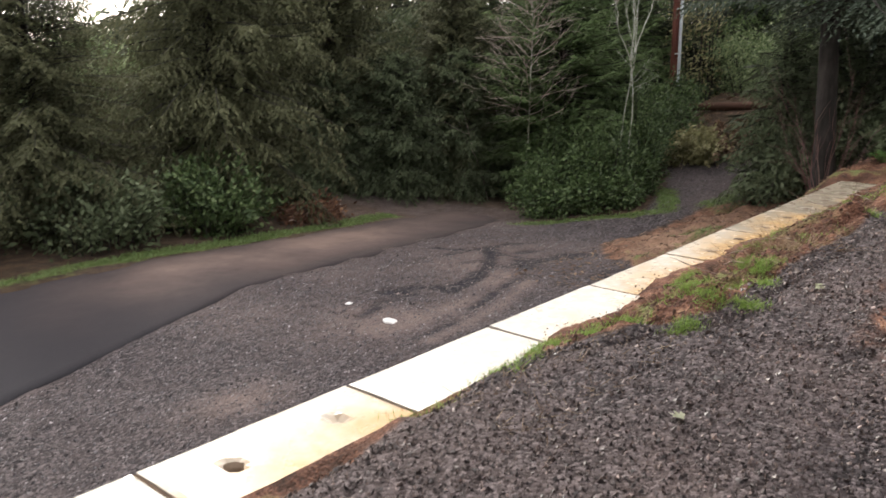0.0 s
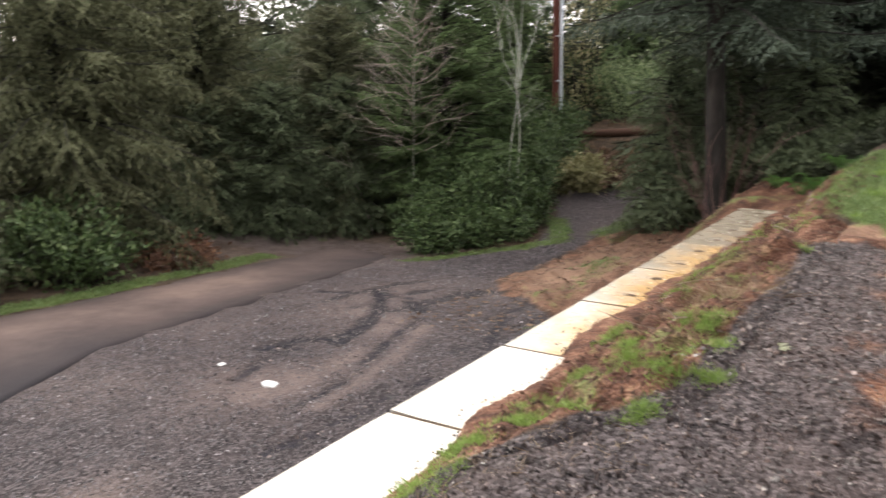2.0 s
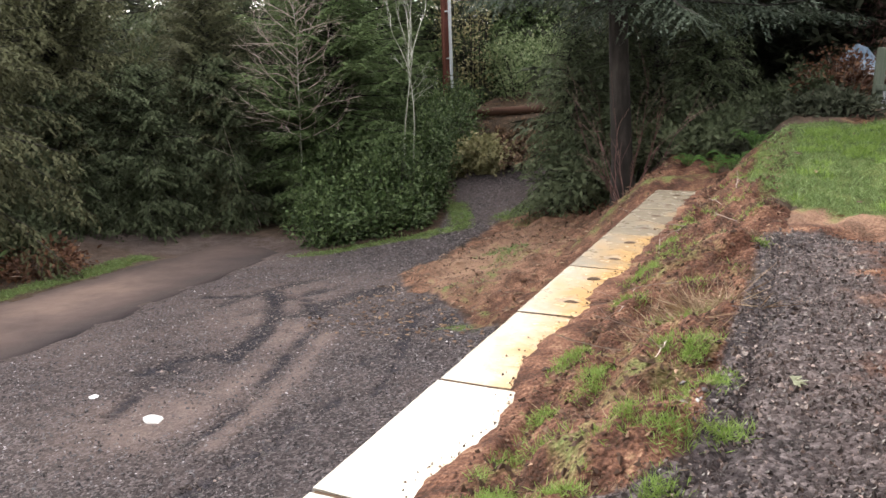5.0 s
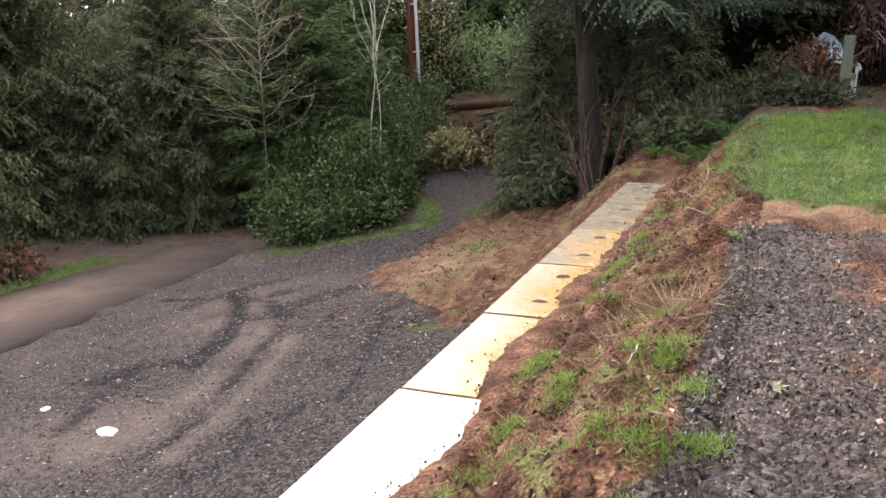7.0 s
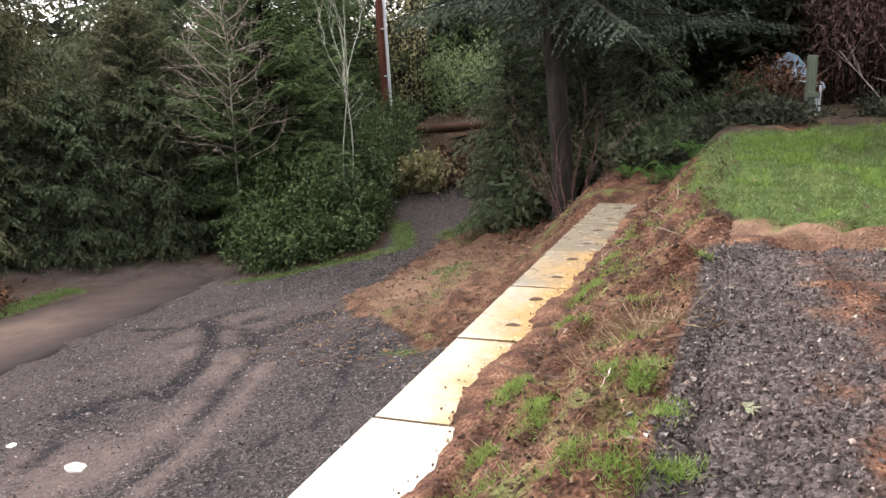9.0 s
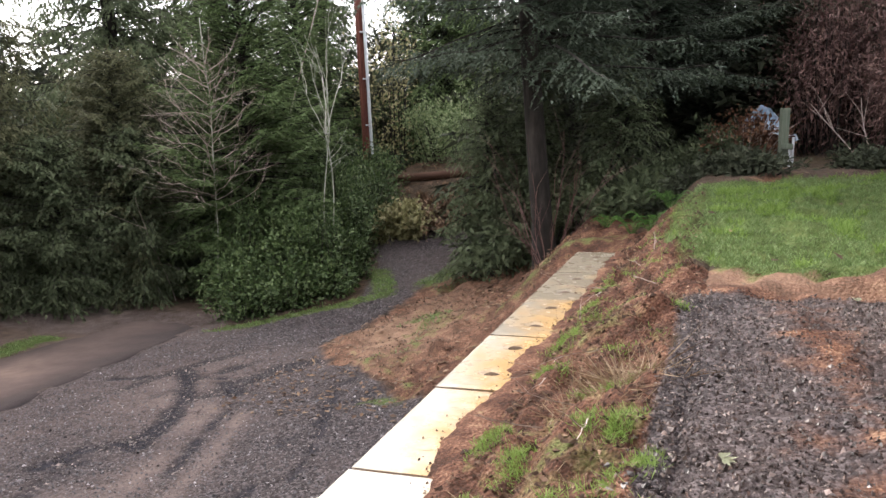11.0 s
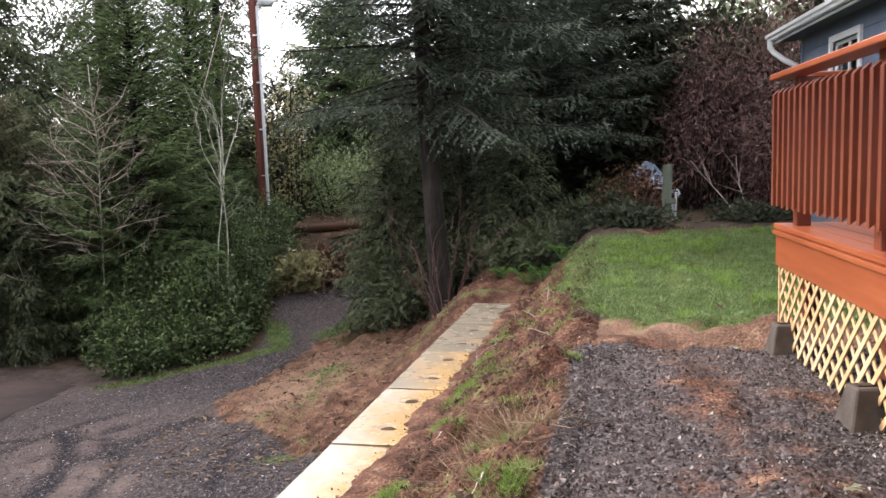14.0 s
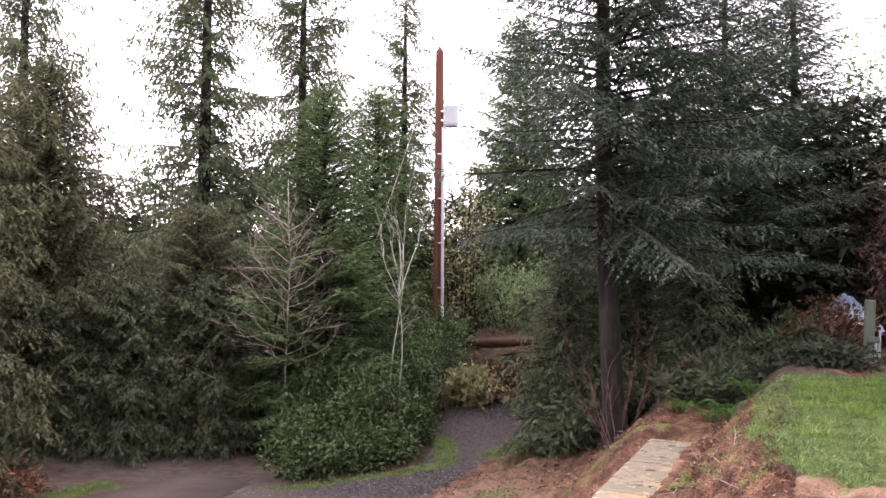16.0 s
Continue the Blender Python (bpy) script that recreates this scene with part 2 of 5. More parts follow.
hh = mathn(N, K, "ADD", hh, mathn(N, K, "MULTIPLY", n_mid, 1.2))
bump(N, K, B, hh, 0.9, 0.022)

# asphalt lane with a dusty crown
M_ROAD, N, K, B = mat("worn_asphalt", 0.92, 0.15)
n1, n2, n3 = tex_noise(N, K, 150, 3), tex_noise(N, K, 0.7, 5), tex_noise(N, K, 6, 4)
base = ramp(N, K, n1, [(0.3, (0.011, 0.011, 0.014)), (0.7, (0.032, 0.031, 0.037))])
dusty = mixc(N, K, n3, (0.20, 0.135, 0.110), (0.32, 0.235, 0.20))
f = mathn(N, K, "MULTIPLY", attr(N, "dust"), mathn(N, K, "ADD", mathn(N, K, "MULTIPLY", n2, 1.5), -0.05, True), True)
K.new(mixc(N, K, f, base, dusty), B.inputs["Base Color"])
bump(N, K, B, n1, 0.4, 0.004)

# wet concrete with rust-coloured wash, a lighter outer edge and soil washed over its inner side
M_BLOCK, N, K, B = mat("wet_concrete", 0.3, 0.5)
n1, n2, n3 = tex_noise(N, K, 2.2, 5), tex_noise(N, K, 14, 5), tex_noise(N, K, 90, 3)
c0 = ramp(N, K, mathn(N, K, "ADD", mathn(N, K, "MULTIPLY", n1, 0.5), mathn(N, K, "MULTIPLY", n2, 0.5)), [(0.3, (0.44, 0.41, 0.35)), (0.5, (0.56, 0.53, 0.47)), (0.7, (0.64, 0.62, 0.57))])
st = mathn(N, K, "MULTIPLY", mathn(N, K, "SUBTRACT", mathn(N, K, "ADD", attr(N, "stain"), mathn(N, K, "MULTIPLY", mathn(N, K, "SUBTRACT", n1, 0.5), 1.6)), 0.25), 1.9, True)
# Dark tan on the far blocks paints in the spruces' shade and reflection.
c1 = mixc(N, K, mathn(N, K, "MULTIPLY", attr(N, "far_shade"), 0.8, True), c0, mixc(N, K, n2, (0.120, 0.092, 0.055), (0.19, 0.15, 0.098)))
c1 = mixc(N, K, st, c1, mixc(N, K, n2, (0.38, 0.22, 0.08), (0.47, 0.33, 0.17)))
so = mathn(N, K, "MULTIPLY", mathn(N, K, "SUBTRACT", mathn(N, K, "ADD", attr(N, "dirt"), mathn(N, K, "MULTIPLY", mathn(N, K, "SUBTRACT", n2, 0.5), 0.8)), 0.42), 6.0, True)
c2 = mixc(N, K, so, c1, mixc(N, K, n3, (0.16, 0.075, 0.055), (0.27, 0.15, 0.11)))
K.new(c2, B.inputs["Base Color"])
rg = mathn(N, K, "ADD", mathn(N, K, "MULTIPLY", n1, 0.35), mathn(N, K, "MULTIPLY", so, 0.4))
K.new(mathn(N, K, "ADD", rg, 0.10), B.inputs["Roughness"])
bump(N, K, B, mathn(N, K, "ADD", n3, n2), 0.25, 0.003)
M_HOLE = plain_noise("lifting_recess", [(0.3, (0.035, 0.022, 0.014)), (0.7, (0.10, 0.065, 0.04))], 20, 0.9, 0.2, 0.004)
M_GLASS, N, K, B = mat("window_glass", 0.03, 0.5)
B.inputs["Base Color"].default_value = (0.9, 0.95, 0.95, 1)
B.inputs["Transmission Weight"].default_value = 1.0
M_DARKROOM = plain_noise("dim_room_wall", [(0.3, (0.20, 0.22, 0.20)), (0.7, (0.30, 0.32, 0.30))], 2, 0.9, 0.1, 0.001)

# ---- helpers for shapes ----


def tag(ob, label="", category="", group="", kind=""):
    return tagged(ob, label, category, group, kind)


def mesh_np(name, verts, faces, material, attrs=None, smooth=False):
    """A mesh from arrays; faces all have the same number of corners."""
    me = bpy.data.meshes.new(name)
    verts, faces = np.asarray(verts, np.float32), np.asarray(faces, np.int32)
    n, k = faces.shape
    me.vertices.add(len(verts))
    me.vertices.foreach_set("co", verts.ravel())
    me.loops.add(n * k)
    me.loops.foreach_set("vertex_index", faces.ravel())
    me.polygons.add(n)
    me.polygons.foreach_set("loop_start", np.arange(0, n * k, k, dtype=np.int32))
    me.polygons.foreach_set("use_smooth", np.full(n, smooth))
    for key, val in (attrs or {}).items():
        a = me.attributes.new(key, "FLOAT", "POINT")
        a.data.foreach_set("value", np.asarray(val, np.float32))
    me.materials.append(material)
    me.update(calc_edges=True)
    return me


def part_me(name, me, parent=None, label=""):
    ob = new(name, me)
    ob.parent = parent
    if label:
        ob["label"] = label
    return ob


def part(name, bm, material, parent=None, label=""):
    me = bpy.data.meshes.new(name)
    bm.to_mesh(me)
    bm.free()
    me.materials.append(material)
    return part_me(name, me, parent, label)


def boxes(items, bevel=0.004):
    """One bmesh of rounded boxes: (centre, size, z rotation) each."""
    bm = bmesh.new()
    for c, s, rz in items:
        m = Matrix.Translation(c) @ Matrix.Rotation(rz, 4, "Z") @ Matrix.Diagonal((*s, 1))
        bmesh.ops.create_cube(bm, size=1, matrix=m)
    if bevel:
        bmesh.ops.bevel(bm, geom=bm.edges[:], offset=bevel, segments=1, affect="EDGES")
    return bm


def tube(points, radii, sides=6):
    """Vertices and quads of a tube through the points."""
    P, R = np.asarray(points, float), np.asarray(radii, float)
    T = np.gradient(P, axis=0)
    T /= np.linalg.norm(T, axis=1, keepdims=True) + 1e-9
    ref = np.where(np.abs(T[:, 2:3]) > 0.8, [[1.0, 0.0, 0.0]], [[0.0, 0.0, 1.0]])
    U = np.cross(T, ref)
    U /= np.linalg.norm(U, axis=1, keepdims=True) + 1e-9
    W = np.cross(T, U)
    a = np.linspace(0, 2 * np.pi, sides, endpoint=False)
    V = P[:, None] + R[:, None, None] * (np.cos(a)[None, :, None] * U[:, None] + np.sin(a)[None, :, None] * W[:, None])
    n = len(P)
    i = np.arange(n - 1)[:, None] * sides
    j = np.arange(sides)[None]
    k = (j + 1) % sides
    F = np.stack([i + j, i + k, i + sides + k, i + sides + j], -1).reshape(-1, 4)
    return V.reshape(-1, 3), F


def join(parts):
    """Joins (vertices, faces) lists."""
    V, F, o = [], [], 0
    for v, f in parts:
        V.append(v)
        F.append(f + o)
        o += len(v)
    return np.concatenate(V), np.concatenate(F)


def unit(v):
    return v / (np.linalg.norm(v, axis=-1, keepdims=True) + 1e-9)


def kites(base, way, up, length, width):
    """Pointed leaves: one four-cornered blade each, a little folded."""
    side = unit(np.cross(way, up))
    nrm = np.cross(side, way)
    L, W = np.asarray(length)[:, None], np.asarray(width)[:, None]
    mid = base + way * L * 0.45
    V = np.stack([base, mid + side * W / 2 + nrm * W * 0.12, base + way * L, mid - side * W / 2 + nrm * W * 0.12], 1).reshape(-1, 3)
    F = np.arange(len(V), dtype=np.int32).reshape(-1, 4)
    return V, F


def needles(base, way, up, length, width):
    """Narrow three-cornered blades, half the cost of a kite."""
    side = unit(np.cross(way, up))
    L, W = np.asarray(length)[:, None], np.asarray(width)[:, None]
    V = np.stack([base - side * W / 2, base + side * W / 2, base + way * L], 1).reshape(-1, 3)
    return V, np.arange(len(V), dtype=np.int32).reshape(-1, 3)


# ---- the lie of the land ----
XW, Y0, BL, BW, BH, YEND = -3.13, 1.53, 1.22, 0.61, 0.61, 11.28


def sstep(a, b, v):
    u = np.clip((v - a) / (b - a), 0, 1)
    return u * u * (3 - 2 * u)


def pad_height(x, y):
    p = 0.04 + 0.36 * sstep(0.5, 5.2, y) + 0.30 * sstep(7.5, 14, y) - 0.5 * sstep(16, 34, y)
    return p


def low_height(x, y):
    z = -1.2 + 0.045 * np.clip(x - XW, -9, 0) - 0.045 * np.clip(y - 6.4, 0, 8)
    z = z + 0.145 * np.clip(y - 13.2, 0, 9) * sstep(-10.6, -8.2, x + 0.12 * (y - 13)) + 0.05 * np.clip(y - 23, 0, 10)
    z = z + 0.10 * np.clip(-13.2 - x, 0, 12) * sstep(0, 10, y)
    # a bank of brush closes the head of the track
    z = z + 0.85 * sstep(17.5, 20.0, y) * sstep(-12.5, -10.0, x) * sstep(-4.5, -6.0, x)
    return z


def ground_height(x, y):
    x, y = np.asarray(x, float), np.asarray(y, float)
    lo, hi = low_height(x, y), pad_height(x, y)
    bank = 0.035 + (hi - 0.035) * sstep(-2.56, -1.72 - 0.50 * sstep(4.3, 3.0, y), x)
    right = np.where(y < YEND + 0.1, bank, bank + 0 * x)
    # beyond the blocks the bank runs out in a mound of soil
    m = (0.55 * sstep(-7.2, -3.2, x) + 0.45 * sstep(-4.6, -3.1, x)) * sstep(9.2, 12.6, y + 0.25 * np.clip(x + 3.2, -3, 0) + 0.3)
    left = lo + (0.0 - lo) * m ** 1.15
    t_wall = np.where(x > -2.60, 1.0, 0.0)
    t_open = sstep(XW - 0.7, XW + 0.5, x)
    past = sstep(YEND - 0.15, YEND + 0.35, y)
    t = t_wall * (1 - past) + t_open * past
    return left * (1 - t) + right * t


def gz(x, y):
    return float(ground_height(x, y))


def lines(lo, hi, fine_lo, fine_hi, step, grow=1.25):
    a = list(np.arange(fine_lo, fine_hi + 1e-6, step))
    s = step
    while a[-1] < hi:
        s *= grow
        a.append(a[-1] + s)
    s, b = step, [fine_lo]
    while b[-1] > lo:
        s *= grow
        b.append(b[-1] - s)
    return np.array(b[:0:-1] + a)


def rnoise(x, y, s, seed=0):
    """Smooth value noise, from 0 to 1."""
    r = np.random.default_rng(seed)
    g = r.random((64, 64))
    u, v = np.asarray(x) / s, np.asarray(y) / s
    i, j = np.floor(u).astype(int), np.floor(v).astype(int)
    fu, fv = u - i, v - j
    fu, fv = fu * fu * (3 - 2 * fu), fv * fv * (3 - 2 * fv)
    a, b = g[i % 64, j % 64], g[(i + 1) % 64, j % 64]
    c, d = g[i % 64, (j + 1) % 64], g[(i + 1) % 64, (j + 1) % 64]
    return (a * (1 - fu) + b * fu) * (1 - fv) + (c * (1 - fu) + d * fu) * fv


def bump_height(x, y):
    """Lumps and wheel ruts over the lie of the land."""
    h = 0.035 * (rnoise(x, y, 0.7, 1) - 0.5) + 0.02 * (rnoise(x, y, 0.22, 2) - 0.5)
    bank = masks(x, y)[1]
    h = h + bank * (0.16 * (rnoise(x, y, 0.35, 3) - 0.5) + 0.15 * (rnoise(x, y, 0.17, 4) - 0.5))
    h = h + sstep(0.3, 0.8, bank) * (0.045 * (rnoise(x, y, 0.075, 61) - 0.5) + 0.03 * (rnoise(x + 0.3 * y, y, 0.04, 62) - 0.5)) * (x > -2.6)
    h = h - 0.03 * ruts(x, y) + 0.03 * (rnoise(x, y, 0.45, 26) - 0.5) * (x < XW)
    near = np.exp(-((x + 2.6) / 0.12) ** 2) * (y < YEND)
    return h * (1 - near)


def near_edge(y):
    """Where the lane's asphalt meets the gravel."""
    return -7.0 - 0.44 * np.clip(y - 1.2, -4, 5) - 0.13 * np.clip(y - 6.2, 0, 9) - 0.9 * np.clip(y - 13.4, 0, 30)


def far_edge(y):
    return -12.0 - 0.35 * np.clip(y - 12.6, 0, 40) - 0.12 * np.clip(4.0 - y, 0, 20)


def arc_band(x, y, cx, cy, r, w, a0, a1):
    d = np.hypot(x - cx, y - cy)
    a = np.degrees(np.arctan2(y - cy, x - cx))
    return np.exp(-((d - r) / w) ** 2) * sstep(a0, a0 + 12, a) * sstep(a1, a1 - 12, a)


def line_band(x, y, pts, w):
    """1 along a bent line, falling off over w to each side."""
    v = np.zeros(np.broadcast(x, y).shape)
    for (ax, ay), (bx, by) in zip(pts, pts[1:]):
        t = np.clip(((x - ax) * (bx - ax) + (y - ay) * (by - ay)) / ((bx - ax) ** 2 + (by - ay) ** 2), 0, 1)
        v = np.maximum(v, np.exp(-((x - ax - t * (bx - ax)) ** 2 + (y - ay - t * (by - ay)) ** 2) / w ** 2))
    return v


def ruts(x, y):
    x, y = x + 0.12 * (rnoise(x, y, 0.9, 28) - 0.5), y + 0.12 * (rnoise(x, y, 1.1, 29) - 0.5)
    s = 1.3 * line_band(x, y, [(-8.33, 10.62), (-7.56, 9.52), (-7.13, 8.62), (-6.92, 8.01)], 0.13) + line_band(x, y, [(-7.66, 10.38), (-7.0, 9.77)], 0.13)
    s = s + 0.8 * line_band(x, y, [(-5.81, 6.03), (-5.85, 6.72), (-6.29, 7.96), (-6.79, 9.39)], 0.08) + line_band(x, y, [(-5.78, 9.92), (-5.35, 8.95), (-5.08, 8.16), (-4.91, 7.49)], 0.08)
    s = s + line_band(x, y, [(-9.13, 10.26), (-8.87, 10.38)], 0.15) + line_band(x, y, [(-7.43, 7.33), (-7.41, 7.79)], 0.15) + 0.7 * line_band(x, y, [(-6.13, 10.84), (-6.44, 12.0)], 0.09)
    s = s + 0.7 * line_band(x, y, [(-5.2, 7.3), (-5.1, 6.2), (-5.3, 5.2)], 0.10) + 0.7 * line_band(x, y, [(-7.2, 8.0), (-7.1, 7.0), (-6.9, 6.2)], 0.10)
    s = np.clip(2.1 * s ** 1.3 * (0.25 + 1.1 * rnoise(x, y, 0.3, 34)) * (0.3 + 1.2 * rnoise(x, y, 0.12, 27)), 0, 1)
    v = arc_band(x, y, -2.3, 9.2, 5.0, 0.20, 120, 215) + arc_band(x, y, -2.3, 9.2, 5.75, 0.10, 150, 235) * 0.8
    v = v + arc_band(x, y, -2.3, 9.2, 3.1, 0.09, 150, 225) + arc_band(x, y, -2.3, 9.2, 6.4, 0.12, 150, 200) * 0.8 + arc_band(x, y, -2.3, 9.2, 3.7, 0.07, 140, 190) * 0.6
    v = v + arc_band(x, y, -1.2, 8.2, 4.3, 0.10, 140, 200) * 0.7 + arc_band(x, y, -2.3, 9.6, 4.4, 0.12, 130, 165) * 0.8
    return np.maximum(s, 0.8 * np.clip(3.8 * v * np.clip(rnoise(x, y, 0.55, 9) - 0.15, 0, 1) * (0.4 + rnoise(x, y, 0.12, 27)), 0, 1))


def masks(x, y):
    """Gravel, soil, moss, dust, rut for places on the ground."""
    x, y = np.asarray(x, float), np.asarray(y, float)
    low = x < -2.6
    right_of_lane = sstep(near_edge(y) - 0.4, near_edge(y) + 0.2, x)
    shrub_line = np.minimum(-9.55 + 1.27 * (y - 13.15), -7.45 - 0.52 * (y - 15.2))
    drive = right_of_lane * np.where(y > 13.0, sstep(shrub_line - 0.15, shrub_line + 0.25, x) * sstep(18.3, 17.7, y), 1.0)
    drive = np.maximum(drive, sstep(1.25, 0.7, np.abs(x + 6.75 + 0.22 * (y - 15))) * (y > 13.2) * sstep(18.3, 17.7, y))
    bend = sstep(12.3, 12.9, y) * sstep(15.1, 14.5, y + 0.3 * (rnoise(x, y, 0.9, 31) - 0.5)) * sstep(-9.3, -9.9, x) * sstep(-26, -24, x)
    drive = np.maximum(drive, 0.55 * bend * low)
    mound = sstep(-7.3, -6.6, x - 0.15 * (y - 13)) * sstep(-0.35, 0.35, y - 9.5 - 0.9 * np.clip(-4.3 - x, 0, 9) + 0.5 * (rnoise(x, y, 0.7, 18) - 0.5)) * low
    mound = mound * sstep(16.2, 14.8, y)
    pad = sstep(-1.84, -1.64, x + 0.22 * (rnoise(x, y, 0.4, 5) - 0.5) + 0.68 * sstep(4.25, 3.1, y)) * sstep(7.75, 7.45, y)
    gravel = np.where(low & (y < 60), drive * (1 - mound), pad)
    lawn = sstep(7.9, 8.35, y + 0.35 * (rnoise(x, y, 0.8, 6) - 0.5)) * sstep(-0.2, 0.15, x + 1.35 + 0.65 * sstep(7.9, 10.0, y) + 0.35 * (rnoise(x, y, 0.6, 17) - 0.5)) * sstep(13.3, 12.2, y - 0.35 * (x + 1.0) + 0.5 * (rnoise(x, y, 0.5, 41) - 0.5))
    bank = (~low) * sstep(-1.60, -1.78, x + 0.68 * sstep(4.25, 3.1, y)) * sstep(12.6, 11.6, y)
    strip = (~low) * sstep(7.35, 7.6, y) * sstep(8.5, 8.1, y)
    patch = (~low) * np.exp(-(((x + 0.75) / 0.75) ** 2 + ((y - 5.05) / 0.28) ** 2)) * 0.52
    patch = np.maximum(patch, (~low) * np.exp(-(((x + 0.4) / 0.7) ** 2 + ((y - 6.3) / 0.25) ** 2)) * 0.5)
    patch = np.maximum(patch, (~low) * 0.62 * np.exp(-((x + 0.85 + 0.1 * np.sin(y)) / 0.38) ** 2) * sstep(3.0, 4.5, y) * (0.4 + rnoise(x, y, 0.5, 24)))
    wallend = np.exp(-(((x + 3.0) / 1.1) ** 2 + ((y - 11.6) / 0.8) ** 2))
    soil = np.clip(np.maximum.reduce([mound * 0.95, bank * 0.95, strip * 0.95, patch, wallend]), 0, 1)
    tip = 1.05 * np.exp(-((x - shrub_line - 0.05) / 0.26) ** 2) * sstep(12.8, 13.2, y) * sstep(16.6, 16.0, y) * low
    verge = np.exp(-((x - far_edge(y) + 0.45) / 0.35) ** 2) * (y < 12.5) * (0.55 + 0.8 * rnoise(x, y, 1.1, 7))
    mossy = line_band(x, y, [(-6.6, 15.4), (-6.1, 16.3), (-5.2, 16.5)], 0.36) * 0.75
    lawn = lawn * (0.72 + 0.5 * rnoise(x, y, 0.9, 21))
    tuft = np.exp(-(((x + 5.0) / 0.35) ** 2 + ((y - 9.7) / 0.16) ** 2)) * 0.8
    moss = np.clip(np.maximum.reduce([lawn, tip, verge, mossy, tuft, (~low) * (y > 14) * sstep(-1.6, -1.0, x) * 0.3, mound * 0.55 * rnoise(x, y, 0.6, 33), bank * 0.60 * rnoise(x, y, 0.35, 8)]), 0, 1)
    return gravel, soil, moss


def drive_dust(x, y):
    d = arc_band(x, y, -2.3, 9.2, 5.35, 0.30, 165, 240) * 0.5 * rnoise(x, y, 0.6, 19) + 0.9 * np.clip(rnoise(x, y, 1.3, 20) - 0.55, 0, 1)
    d = d + 0.8 * line_band(x, y, [(-5.58, 6.09), (-5.66, 6.75), (-5.92, 7.72), (-6.39, 9.01)], 0.11) + 0.6 * line_band(x, y, [(-6.3, 6.0), (-6.2, 6.9), (-6.5, 8.0), (-7.0, 9.2)], 0.20) * (0.4 + rnoise(x, y, 0.4, 35))
    d = d + np.exp(-(((x + 6.6) / 0.55) ** 2 + ((y - 6.3) / 0.7) ** 2)) * 0.7 + np.exp(-(((x + 7.9) / 1.6) ** 2 + ((y - 10.8) / 1.3) ** 2)) * 0.35
    d = d + 0.55 * sstep(10.5, 12.6, y) * sstep(15.8, 14.6, y) * sstep(-8.4, -10.0, x) * (0.6 + 0.6 * rnoise(x, y, 0.8, 42))
    d = d + 0.28 * sstep(-4.8, -6.5, x) * sstep(4.5, 6, y) * sstep(13, 11, y) * rnoise(x, y, 0.8, 25)
    d = d + np.exp(-(((x + 5.9) / 0.3) ** 2 + ((y - 3.9) / 0.45) ** 2)) * 0.8
    d = d + 0.35 * np.clip(rnoise(x, y, 0.8, 44) + 0.5 * rnoise(x, y, 0.25, 45) - 0.35, 0, 1) * (x > -2.5)
    return np.clip(d, 0, 1)


def in_bank(x, y):
    return sstep(-2.5, -2.42, x) * sstep(-1.50, -1.62, x + 0.66 * sstep(4.25, 3.1, y)) * sstep(2.6, 2.9, y) * sstep(11.2, 11.0, y)


def build_bank():
    """The soil bank again in a fine grid, so that its clods and hollows show."""
    xs, ys = np.arange(-2.60, -1.42, 0.024), np.arange(2.5, 11.25, 0.028)
    X, Y = np.meshgrid(xs, ys, indexing="ij")
    Z = ground_height(X, Y) + bump_height(X, Y) - 0.055 * (1 - in_bank(X, Y))
    n, m = X.shape
    i = np.arange(n - 1)[:, None] * m + np.arange(m - 1)[None]
    F = np.stack([i, i + m, i + m + 1, i + 1], -1).reshape(-1, 4)
    g, s, ms = masks(X, Y)
    at = {"gravel": g.ravel(), "soil": s.ravel(), "moss": 0.8 * ms.ravel(), "dust": np.zeros(n * m), "rut": np.zeros(n * m)}
    tag(part_me("soil_bank", mesh_np("soil_bank", np.stack([X, Y, Z], -1).reshape(-1, 3), F, M_GROUND, at, True)), "crumbling red-brown soil bank above the blocks", "soil", kind="structure")


